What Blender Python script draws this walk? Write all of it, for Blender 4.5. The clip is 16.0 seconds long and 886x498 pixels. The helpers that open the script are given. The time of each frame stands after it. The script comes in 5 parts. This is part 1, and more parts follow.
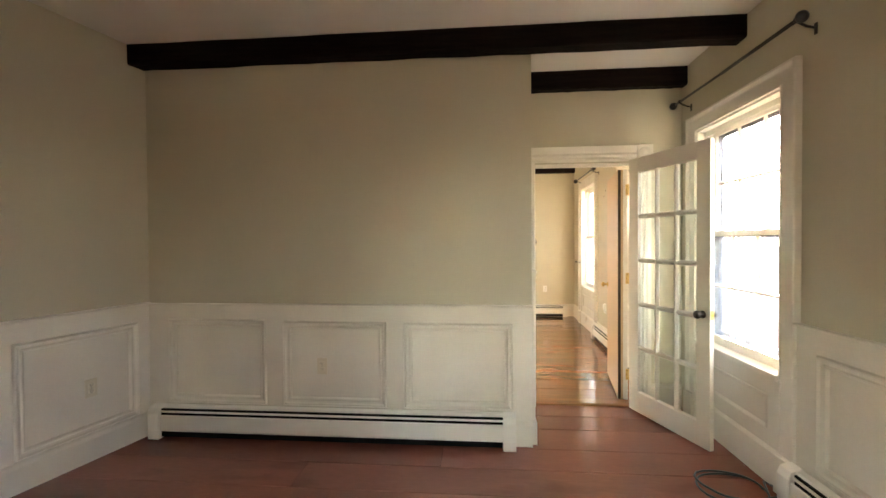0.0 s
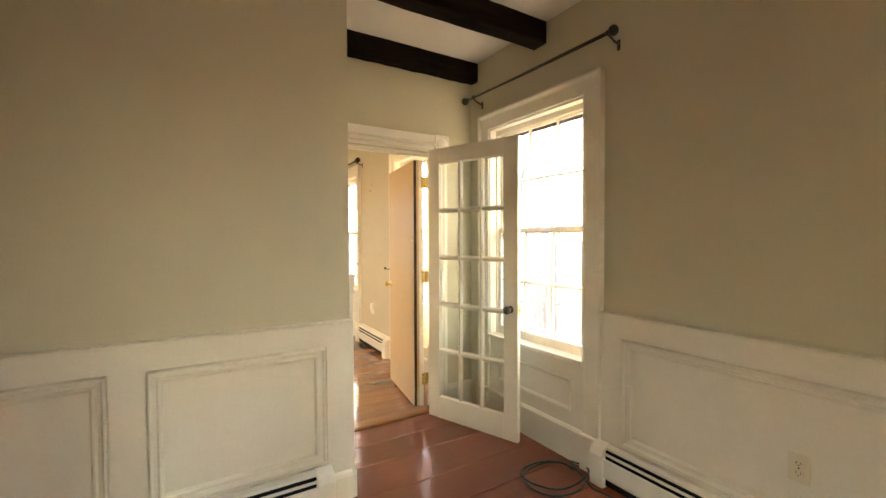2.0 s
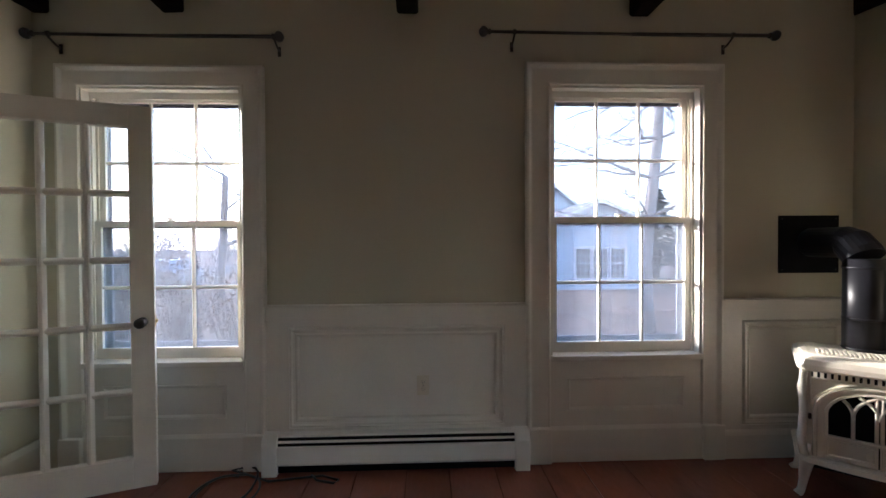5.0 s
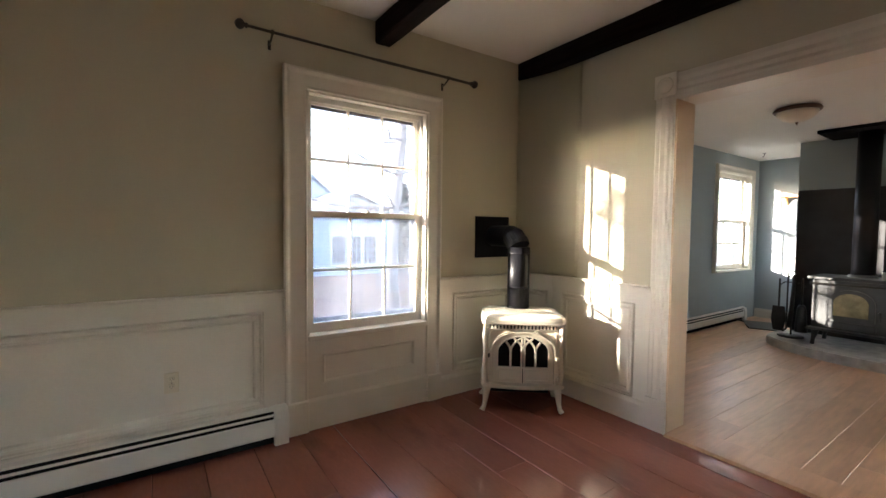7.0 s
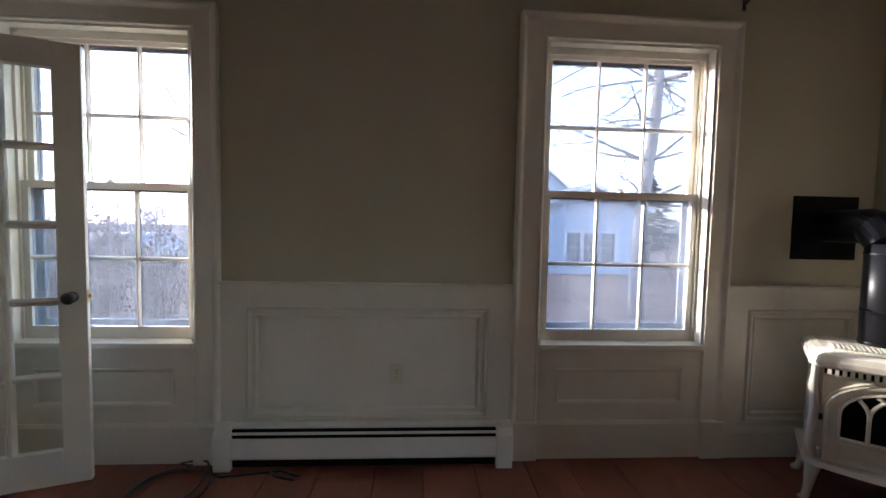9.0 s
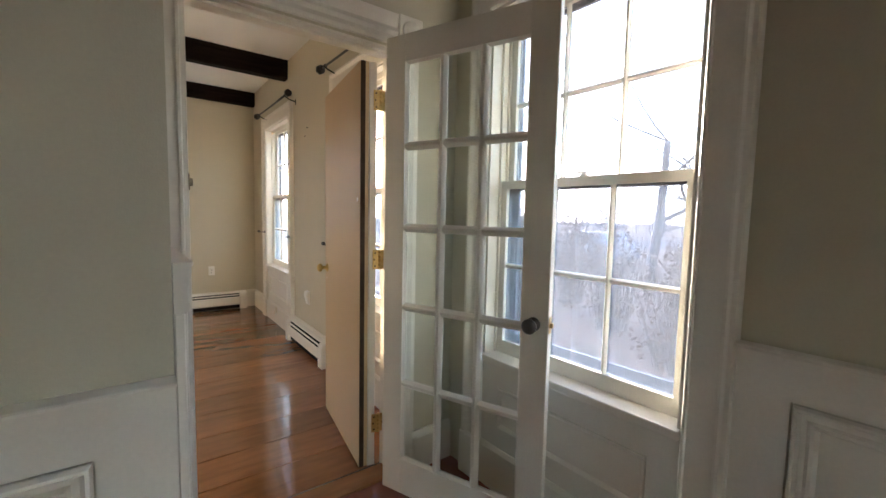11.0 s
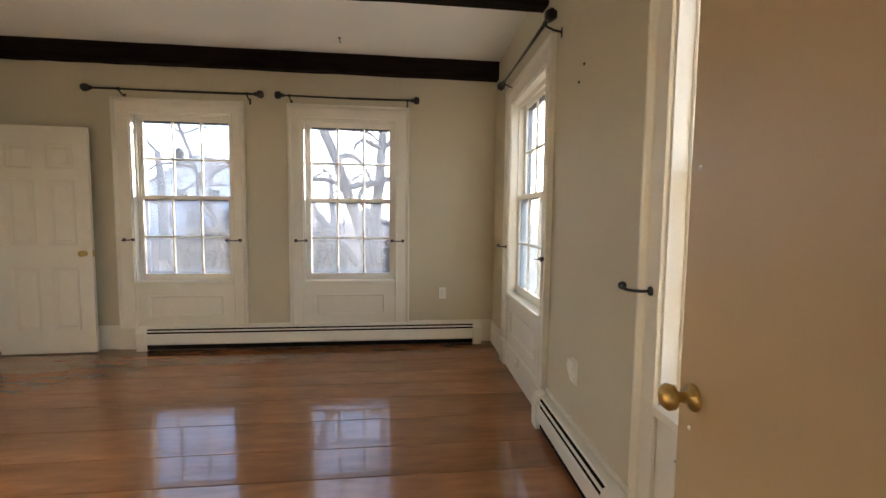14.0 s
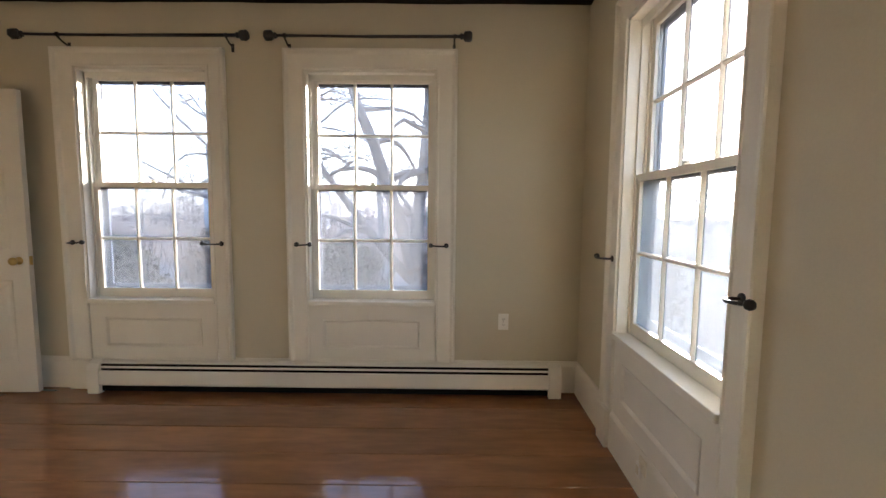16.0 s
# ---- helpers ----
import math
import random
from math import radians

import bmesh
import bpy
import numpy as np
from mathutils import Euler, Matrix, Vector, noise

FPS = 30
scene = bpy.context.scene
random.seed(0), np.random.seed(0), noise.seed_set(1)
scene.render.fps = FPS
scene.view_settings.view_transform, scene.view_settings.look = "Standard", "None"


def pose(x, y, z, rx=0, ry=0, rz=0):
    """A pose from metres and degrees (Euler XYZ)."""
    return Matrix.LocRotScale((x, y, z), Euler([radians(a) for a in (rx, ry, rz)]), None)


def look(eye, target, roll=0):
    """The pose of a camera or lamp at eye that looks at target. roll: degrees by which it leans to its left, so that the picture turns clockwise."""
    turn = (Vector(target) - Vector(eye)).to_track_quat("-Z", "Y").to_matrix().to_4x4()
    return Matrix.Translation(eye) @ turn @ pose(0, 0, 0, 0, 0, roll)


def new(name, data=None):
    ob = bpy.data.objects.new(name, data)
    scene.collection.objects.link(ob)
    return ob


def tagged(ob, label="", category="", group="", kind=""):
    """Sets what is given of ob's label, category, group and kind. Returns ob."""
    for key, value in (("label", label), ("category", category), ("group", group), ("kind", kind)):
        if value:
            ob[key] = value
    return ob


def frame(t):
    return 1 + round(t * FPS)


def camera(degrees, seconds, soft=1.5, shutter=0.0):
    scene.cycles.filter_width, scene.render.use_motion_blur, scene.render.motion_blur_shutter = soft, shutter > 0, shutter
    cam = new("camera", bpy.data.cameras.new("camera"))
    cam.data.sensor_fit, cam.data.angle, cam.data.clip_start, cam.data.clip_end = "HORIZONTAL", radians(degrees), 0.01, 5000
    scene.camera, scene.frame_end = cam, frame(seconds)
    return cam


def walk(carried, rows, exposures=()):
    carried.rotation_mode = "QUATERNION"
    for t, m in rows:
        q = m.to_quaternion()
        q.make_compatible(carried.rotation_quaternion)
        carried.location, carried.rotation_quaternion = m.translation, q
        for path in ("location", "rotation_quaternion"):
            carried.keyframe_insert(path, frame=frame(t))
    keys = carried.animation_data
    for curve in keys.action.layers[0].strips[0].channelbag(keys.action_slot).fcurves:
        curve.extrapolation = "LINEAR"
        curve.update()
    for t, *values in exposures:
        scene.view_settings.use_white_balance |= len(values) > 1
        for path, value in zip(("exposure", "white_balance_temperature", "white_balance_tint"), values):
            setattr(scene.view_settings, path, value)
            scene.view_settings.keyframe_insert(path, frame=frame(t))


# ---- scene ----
cam = camera(92.7, 16.0)
PATH = [
    (0, (0.008, 0.235, 1.383), (-0.162, 2.228, 1.351), -0.4),
    (0.5, (-0.149, 0.412, 1.386), (0.085, 2.398, 1.35), -0.5),
    (1, (-0.236, 0.587, 1.378), (0.278, 2.519, 1.324), -0.6),
    (1.5, (-0.288, 0.809, 1.369), (0.452, 2.667, 1.318), -0.5),
    (2, (-0.384, 1.004, 1.372), (0.673, 2.702, 1.321), -0.2),
    (2.5, (-0.493, 1.177, 1.374), (0.855, 2.653, 1.314), -1.1),
    (3, (-0.483, 1.376, 1.352), (1.034, 2.678, 1.292), -0.7),
    (3.5, (-0.446, 1.506, 1.34), (1.251, 2.564, 1.295), -0.6),
    (4, (-0.554, 1.632, 1.347), (1.345, 2.258, 1.303), -0.7),
    (4.5, (-0.675, 1.635, 1.317), (1.311, 1.87, 1.289), -0.6),
    (5, (-0.833, 1.628, 1.31), (1.166, 1.55, 1.281), -0.3),
    (5.2, (-0.89, 1.633, 1.304), (1.1, 1.436, 1.286), -0.1),
    (7.3, (-1.131, 1.726, 1.346), (0.497, 0.568, 1.251), 0.7),
    (7.5, (-1.099, 1.673, 1.328), (0.537, 0.525, 1.232), 0.7),
    (8, (-0.979, 1.537, 1.316), (0.81, 0.649, 1.214), 0.6),
    (8.5, (-0.818, 1.521, 1.261), (1.114, 1.012, 1.157), 1.1),
    (9, (-0.563, 1.555, 1.268), (1.43, 1.433, 1.151), 1.2),
    (9.5, (-0.344, 1.648, 1.294), (1.616, 2.02, 1.144), 1.1),
    (10, (-0.114, 1.739, 1.306), (1.627, 2.709, 1.141), 1.2),
    (10.2, (-0.027, 1.796, 1.296), (1.612, 2.93, 1.13), 1.1),
    (12.3, (0.624, 2.918, 1.281), (1.198, 4.828, 1.134), 1.0),
    (12.5, (0.66, 3.034, 1.277), (1.137, 4.971, 1.136), 0.7),
    (13, (0.746, 3.329, 1.288), (1.018, 5.306, 1.148), 0.5),
    (13.3, (0.77, 3.509, 1.281), (1.012, 5.49, 1.14), 0.5),
    (13.5, (0.758, 3.635, 1.288), (0.997, 5.616, 1.147), 0.6),
    (14, (0.751, 3.942, 1.28), (0.973, 5.924, 1.131), 0.6),
    (14.5, (0.782, 4.277, 1.262), (0.892, 6.268, 1.104), 0.7),
    (15, (0.769, 4.616, 1.261), (0.835, 6.607, 1.088), 0.7),
    (15.5, (0.791, 4.943, 1.27), (0.814, 6.936, 1.095), 0.6),
    (16, (0.816, 5.285, 1.274), (0.803, 7.278, 1.098), 0.5),
]
EXPOSURES = [(0, 6.6, 6850, 9), (1, 6.55, 7350, 9), (2.5, 6.45, 8100, 9), (3, 6.15, 7900, 10), (3.5, 5.9, 7400, 10), (4, 5.1, 5800, 11), (4.5, 5.0, 5600, 12), (5.2, 5.1, 5550, 13),
             (7.3, 5.95, 6150, 9), (7.7, 5.95, 6150, 9), (8, 5.85, 6150, 9), (8.5, 5.25, 5600, 11), (9.2, 4.9, 5500, 13), (9.5, 4.9, 5500, 13), (10, 5.2, 5700, 12),
             (10.2, 5.3, 5750, 10), (12.3, 5.35, 5800, 10), (13, 5.3, 5850, 10), (13.5, 5.15, 5950, 10), (14.5, 4.9, 6000, 8), (15, 4.85, 6050, 8), (16, 4.8, 5900, 11)]
walk(cam, [(t, look(eye, target, roll)) for t, eye, target, roll in PATH], EXPOSURES)

# ---- world, sun ----
SUN = Vector((-0.597, -1.0, -0.224)).normalized()
world = bpy.data.worlds.new("world")
scene.world = world
world.use_nodes = True
wn = world.node_tree.nodes
sky = wn.new("ShaderNodeTexSky")
sky.sky_type = "NISHITA"
sky.sun_disc = False
sky.sun_elevation = radians(10.9)
sky.sun_rotation = radians(30.8)
wn["Background"].inputs["Strength"].default_value = 0.15
veil = wn.new("ShaderNodeHueSaturation")  # thin high cloud pales the blue
veil.inputs["Saturation"].default_value = 0.6
world.node_tree.links.new(sky.outputs[0], veil.inputs["Color"])
world.node_tree.links.new(veil.outputs[0], wn["Background"].inputs["Color"])
sun_data = bpy.data.lights.new("sun", "SUN")
sun_data.energy, sun_data.angle, sun_data.color = 0.85, radians(0.6), (1.0, 0.87, 0.70)
sun = new("sun", sun_data)
sun.matrix_world = look(-SUN * 40, (0, 0, 0))


# ---- materials ----
def material(name, color, rough=0.5, metal=0.0, var=0.12, scale=3.0, fine=0.0, fine_scale=120.0, bump=0.0, bump_scale=40.0,
             spec=0.5, stretch=(1, 1, 1), dark=None, dark_amount=0.0, island=0.0, coat=0.0, sheen_rough=0.0, per_object=0.0, wave=0.0, wave_scale=3.0, scuff=None, scuff_amount=0.0, scuff_scale=(3, 90, 1)):
    m = bpy.data.materials.new(name)
    m.use_nodes = True
    n, l = m.node_tree.nodes, m.node_tree.links
    b = n["Principled BSDF"]
    b.inputs["Roughness"].default_value = rough
    b.inputs["Metallic"].default_value = metal
    b.inputs["Specular IOR Level"].default_value = spec
    b.inputs["Coat Weight"].default_value = coat
    tc = n.new("ShaderNodeTexCoord")
    mp = n.new("ShaderNodeMapping")
    mp.inputs["Scale"].default_value = stretch
    l.new(tc.outputs["Object"], mp.inputs["Vector"])
    vec = mp.outputs["Vector"]
    if per_object:
        oi = n.new("ShaderNodeObjectInfo")
        add = n.new("ShaderNodeVectorMath")
        add.operation = "ADD"
        mul = n.new("ShaderNodeVectorMath")
        mul.operation = "SCALE"
        mul.inputs["Scale"].default_value = 37.0
        comb = n.new("ShaderNodeCombineXYZ")
        for k in range(3):
            l.new(oi.outputs["Random"], comb.inputs[k])
        l.new(comb.outputs[0], mul.inputs[0])
        l.new(vec, add.inputs[0])
        l.new(mul.outputs[0], add.inputs[1])
        vec = add.outputs[0]

    def noise_tex(s, detail=4.0):
        t = n.new("ShaderNodeTexNoise")
        t.inputs["Scale"].default_value = s
        t.inputs["Detail"].default_value = detail
        l.new(vec, t.inputs["Vector"])
        return t.outputs["Fac"]

    def ranged(sock, lo, hi):
        r = n.new("ShaderNodeMapRange")
        r.inputs["From Min"].default_value, r.inputs["From Max"].default_value = 0.3, 0.7
        r.inputs["To Min"].default_value, r.inputs["To Max"].default_value = lo, hi
        l.new(sock, r.inputs["Value"])
        return r.outputs[0]

    val = ranged(noise_tex(scale), 1 - var, 1 + var)
    hsv = n.new("ShaderNodeHueSaturation")
    hsv.inputs["Color"].default_value = (*color, 1)
    if fine:
        f = ranged(noise_tex(fine_scale, 3.0), 1 - fine, 1 + fine)
        mm = n.new("ShaderNodeMath")
        mm.operation = "MULTIPLY"
        l.new(val, mm.inputs[0])
        l.new(f, mm.inputs[1])
        val = mm.outputs[0]
    if per_object:
        po = n.new("ShaderNodeMapRange")
        po.inputs["To Min"].default_value, po.inputs["To Max"].default_value = 1 - per_object, 1 + per_object
        l.new(oi.outputs["Random"], po.inputs["Value"])
        mm = n.new("ShaderNodeMath")
        mm.operation = "MULTIPLY"
        l.new(val, mm.inputs[0])
        l.new(po.outputs[0], mm.inputs[1])
        val = mm.outputs[0]
    if island:
        g = n.new("ShaderNodeNewGeometry")
        po = n.new("ShaderNodeMapRange")
        po.inputs["To Min"].default_value, po.inputs["To Max"].default_value = 1 - island, 1 + island
        l.new(g.outputs["Random Per Island"], po.inputs["Value"])
        mm = n.new("ShaderNodeMath")
        mm.operation = "MULTIPLY"
        l.new(val, mm.inputs[0])
        l.new(po.outputs[0], mm.inputs[1])
        val = mm.outputs[0]
    l.new(val, hsv.inputs["Value"])
    col = hsv.outputs[0]
    if dark_amount:
        mix = n.new("ShaderNodeMix")
        mix.data_type = "RGBA"
        mix.inputs["B"].default_value = (*dark, 1)
        r = n.new("ShaderNodeMapRange")
        r.inputs["From Min"].default_value, r.inputs["From Max"].default_value = 0.56, 0.72
        r.inputs["To Max"].default_value = dark_amount
        l.new(noise_tex(scale * 2.7, 6.0), r.inputs["Value"])
        l.new(r.outputs[0], mix.inputs["Factor"])
        l.new(col, mix.inputs["A"])
        col = mix.outputs["Result"]
    if scuff_amount:
        # fine lengthwise scratches, in patches
        sm = n.new("ShaderNodeMapping")
        sm.inputs["Scale"].default_value = scuff_scale
        l.new(tc.outputs["Object"], sm.inputs["Vector"])
        st = n.new("ShaderNodeTexNoise")
        st.inputs["Scale"].default_value = 1.0
        st.inputs["Detail"].default_value = 5.0
        l.new(sm.outputs[0], st.inputs["Vector"])
        r1 = n.new("ShaderNodeMapRange")
        r1.inputs["From Min"].default_value, r1.inputs["From Max"].default_value = 0.60, 0.74
        r1.inputs["To Max"].default_value = scuff_amount
        l.new(st.outputs["Fac"], r1.inputs["Value"])
        patch = ranged(noise_tex(2.2, 3.0), 0.0, 1.0)
        mm = n.new("ShaderNodeMath")
        mm.operation = "MULTIPLY"
        mm.use_clamp = True
        l.new(r1.outputs[0], mm.inputs[0])
        l.new(patch, mm.inputs[1])
        mix = n.new("ShaderNodeMix")
        mix.data_type = "RGBA"
        mix.inputs["B"].default_value = (*scuff, 1)
        l.new(mm.outputs[0], mix.inputs["Factor"])
        l.new(col, mix.inputs["A"])
        col = mix.outputs["Result"]
    l.new(col, b.inputs["Base Color"])
    if sheen_rough:
        l.new(ranged(noise_tex(scale * 1.7), max(0.03, rough - sheen_rough), rough + sheen_rough), b.inputs["Roughness"])
    height = None
    if bump:
        bp = n.new("ShaderNodeBump")
        bp.inputs["Strength"].default_value = bump
        bp.inputs["Distance"].default_value = 0.004
        l.new(noise_tex(bump_scale, 3.0), bp.inputs["Height"])
        height = bp.outputs[0]
        l.new(height, b.inputs["Normal"])
    if wave:
        b2 = n.new("ShaderNodeBump")
        b2.inputs["Strength"].default_value = wave
        b2.inputs["Distance"].default_value = 0.02
        l.new(noise_tex(wave_scale, 2.0), b2.inputs["Height"])
        if height:
            l.new(height, b2.inputs["Normal"])
        l.new(b2.outputs[0], b.inputs["Normal"])
    return m


WALL = material("wall_paint", (0.54, 0.50, 0.375), 0.55, var=0.03, scale=1.2, fine=0.02, bump=0.12, bump_scale=260, spec=0.3)
WALL2 = material("wall_paint_cream", (0.57, 0.515, 0.385), 0.55, var=0.03, scale=1.2, fine=0.02, bump=0.12, bump_scale=260, spec=0.3)
BLUE = material("wall_paint_blue", (0.37, 0.42, 0.435), 0.6, var=0.04, scale=1.5, bump=0.1, bump_scale=240, spec=0.3)
TRIM = material("trim_paint", (0.76, 0.72, 0.63), 0.38, var=0.03, scale=4, fine=0.02, bump=0.1, bump_scale=60, wave=0.05, wave_scale=9)
WORN = material("worn_trim_paint", (0.79, 0.75, 0.66), 0.36, var=0.04, scale=5, bump=0.2, bump_scale=50, dark=(0.45, 0.37, 0.27), dark_amount=0.10)
BARE = material("chipped_edge", (0.62, 0.56, 0.46), 0.6, var=0.1, scale=24, stretch=(1, 1, 0.4), bump=0.4, bump_scale=60, dark=(0.09, 0.06, 0.04), dark_amount=0.95)
CEIL = material("ceiling_plaster", (0.83, 0.81, 0.76), 0.8, var=0.03, scale=1.0, bump=0.15, bump_scale=90, spec=0.2)
BEAM = material("dark_beam_wood", (0.011, 0.0065, 0.005), 0.75, spec=0.06, var=0.4, scale=3, fine=0.25, fine_scale=40, stretch=(1, 12, 12), bump=0.6, bump_scale=18)
HEATER = material("heater_enamel", (0.76, 0.73, 0.66), 0.4, var=0.03, scale=3, bump=0.04, bump_scale=30)
BLACK = material("black_void", (0.006, 0.006, 0.006), 0.8, spec=0.1, var=0.2)
SLAB = material("subfloor", (0.03, 0.018, 0.012), 0.8, var=0.3)
RED = material("red_floor_paint", (0.245, 0.088, 0.058), 0.15, var=0.16, scale=1.6, fine=0.05, fine_scale=60, bump=0.15, bump_scale=35, stretch=(0.35, 1, 1),
               sheen_rough=0.09, per_object=0.07, wave=0.10, wave_scale=7, dark=(0.11, 0.035, 0.024), dark_amount=0.5, scuff=(0.34, 0.17, 0.13), scuff_amount=0.35)
REDWORN = material("worn_red_edge", (0.30, 0.14, 0.10), 0.4, var=0.35, scale=9, dark=(0.16, 0.055, 0.04), dark_amount=0.9)
OAK = material("varnished_boards", (0.265, 0.118, 0.049), 0.125, var=0.26, scale=2.2, fine=0.13, fine_scale=24, bump=0.12, bump_scale=34, stretch=(0.22, 1, 1),
               dark=(0.13, 0.054, 0.023), dark_amount=0.40, coat=0.4, sheen_rough=0.05, per_object=0.07, wave=0.16, wave_scale=6, scuff=(0.10, 0.04, 0.017), scuff_amount=0.35, scuff_scale=(2.5, 60, 1))
PINE = material("pale_floor_boards", (0.56, 0.33, 0.195), 0.34, var=0.14, scale=2.5, fine=0.1, fine_scale=30, stretch=(1, 0.15, 1), dark=(0.22, 0.12, 0.07),
                dark_amount=0.4, per_object=0.06, bump=0.1, bump_scale=30, scuff=(0.24, 0.13, 0.08), scuff_amount=0.6, scuff_scale=(60, 2, 1))
TAN = material("tan_door_paint", (0.53, 0.375, 0.20), 0.42, var=0.04, scale=2, bump=0.12, bump_scale=60, stretch=(1, 1, 0.2))
# trim paint with the warm light on the jamb put into its colour
JAMB = material("warm_lit_jamb", (0.70, 0.54, 0.35), 0.45, var=0.05, scale=3, bump=0.12, bump_scale=50)
DARKEDGE = material("dark_door_edge", (0.05, 0.032, 0.02), 0.7, spec=0.1, var=0.4, scale=8)
BRASS = material("brass", (0.62, 0.44, 0.16), 0.28, metal=1.0, var=0.1, scale=12, dark=(0.18, 0.11, 0.04), dark_amount=0.4)
STEEL = material("aged_steel", (0.055, 0.05, 0.048), 0.38, metal=0.8, var=0.2, scale=10)
NICKEL = material("worn_nickel", (0.22, 0.195, 0.16), 0.35, metal=0.9, var=0.25, scale=30)
ALUMINIUM = material("dull_aluminium", (0.55, 0.57, 0.60), 0.5, metal=0.3, var=0.08, scale=8)
IRON = material("black_iron", (0.02, 0.018, 0.018), 0.45, var=0.3, scale=10, metal=0.3)
STOVEPIPE = material("stove_pipe", (0.007, 0.007, 0.009), 0.38, spec=0.2, var=0.2, scale=6)
ENAMEL = material("ivory_enamel", (0.80, 0.74, 0.62), 0.22, var=0.03, scale=8, bump=0.05, bump_scale=40)
CAST = material("cast_iron", (0.04, 0.042, 0.046), 0.36, var=0.25, scale=12, bump=0.2, bump_scale=120)
PLATE = material("ivory_plastic", (0.70, 0.64, 0.50), 0.4, var=0.02)
WHITEPL = material("white_plastic", (0.82, 0.80, 0.74), 0.4, var=0.02)
SLOT = material("dark_slot", (0.03, 0.025, 0.02), 0.6)
STONE = material("hearth_stone", (0.42, 0.39, 0.35), 0.75, var=0.25, scale=9, bump=0.8, bump_scale=30)
MATT = material("matt_black_board", (0.007, 0.007, 0.009), 0.6, spec=0.08, var=0.25, scale=6)
SHIELD = material("heat_shield_board", (0.03, 0.03, 0.034), 0.5, var=0.3, scale=5, spec=0.3)
FROST = material("frosted_lamp_glass", (0.75, 0.68, 0.56), 0.45, var=0.06, scale=5)
BRONZE = material("bronze_rim", (0.10, 0.05, 0.03), 0.4, metal=0.6, var=0.2)
WOODORANGE = material("orange_pine", (0.62, 0.30, 0.10), 0.5, var=0.15, stretch=(1, 8, 8))
CABLE = material("black_cable", (0.014, 0.013, 0.013), 0.4, var=0.1)
SIDING = material("blue_grey_siding", (0.50, 0.55, 0.60), 0.7, var=0.06, scale=2)
SIDINGW = material("white_siding", (0.72, 0.72, 0.72), 0.7, var=0.05, scale=2)
ROOF = material("asphalt_shingle", (0.20, 0.21, 0.23), 0.9, var=0.2, scale=6, bump=0.5, bump_scale=30)
OUTTRIM = material("outdoor_white", (0.78, 0.78, 0.77), 0.6, var=0.04)
DARKGLASS = material("far_window_glass", (0.05, 0.06, 0.08), 0.08, var=0.2)
CHIM = material("chimney_brick", (0.24, 0.13, 0.10), 0.9, var=0.2, scale=8)
BARK = material("bark", (0.27, 0.25, 0.24), 0.9, var=0.3, scale=6, bump=0.8, bump_scale=20, stretch=(1, 1, 0.3))
# greyer than TWIG: distance haze is put into the colour
FARTWIG = material("far_twigs", (0.25, 0.235, 0.24), 0.9, var=0.2, island=0.3)
TWIG = material("twigs", (0.27, 0.22, 0.19), 0.9, var=0.2, island=0.3)
LEAF = material("dull_leaves", (0.07, 0.09, 0.035), 0.7, var=0.3, island=0.35)
DRYLEAF = material("dry_leaves", (0.26, 0.15, 0.09), 0.8, var=0.2, island=0.35)
# needle green shifted to blue, with haze put into the colour
NEEDLE = material("pine_needles", (0.075, 0.105, 0.10), 0.7, var=0.3, island=0.35)
GROUND = material("leafy_ground", (0.31, 0.20, 0.135), 0.95, var=0.3, scale=0.6, fine=0.35, fine_scale=6, bump=0.8, bump_scale=9,
                  dark=(0.13, 0.15, 0.06), dark_amount=0.6)
ROAD = material("asphalt", (0.12, 0.12, 0.125), 0.85, var=0.12, scale=0.5, fine=0.2, fine_scale=40)
CARPAINT = material("silver_car_paint", (0.45, 0.47, 0.50), 0.25, metal=0.5, var=0.03)
TYRE = material("tyre_rubber", (0.02, 0.02, 0.02), 0.8)


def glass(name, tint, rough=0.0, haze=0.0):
    """Thin window glass: a mirror gloss over a dimming tint; haze is a little grime plus painted glare."""
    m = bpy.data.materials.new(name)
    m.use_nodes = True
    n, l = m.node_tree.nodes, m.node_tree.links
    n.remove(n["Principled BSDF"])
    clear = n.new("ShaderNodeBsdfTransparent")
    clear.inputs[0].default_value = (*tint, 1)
    gloss = n.new("ShaderNodeBsdfGlossy")
    gloss.inputs["Roughness"].default_value = rough
    facing = n.new("ShaderNodeLayerWeight")
    facing.inputs["Blend"].default_value = 0.5
    power = n.new("ShaderNodeMath")
    power.operation = "POWER"
    power.inputs[1].default_value = 4.0
    l.new(facing.outputs["Facing"], power.inputs[0])
    fres = n.new("ShaderNodeMath")
    fres.operation = "MULTIPLY_ADD"
    fres.inputs[1].default_value, fres.inputs[2].default_value = 0.55, 0.035
    l.new(power.outputs[0], fres.inputs[0])
    mix = n.new("ShaderNodeMixShader")
    l.new(fres.outputs[0], mix.inputs[0])
    l.new(clear.outputs[0], mix.inputs[1])
    l.new(gloss.outputs[0], mix.inputs[2])
    out = mix.outputs[0]
    if haze:
        dirt_veil = n.new("ShaderNodeBsdfTranslucent")
        dirt_veil.inputs[0].default_value = (0.85, 0.9, 1.0, 1)
        noi = n.new("ShaderNodeTexNoise")
        noi.inputs["Scale"].default_value = 3.5
        noi.inputs["Detail"].default_value = 6
        r = n.new("ShaderNodeMapRange")
        r.inputs["To Min"].default_value, r.inputs["To Max"].default_value = haze * 0.5, haze * 1.5
        l.new(noi.outputs["Fac"], r.inputs["Value"])
        mix2 = n.new("ShaderNodeMixShader")
        l.new(r.outputs[0], mix2.inputs[0])
        l.new(out, mix2.inputs[1])
        l.new(dirt_veil.outputs[0], mix2.inputs[2])
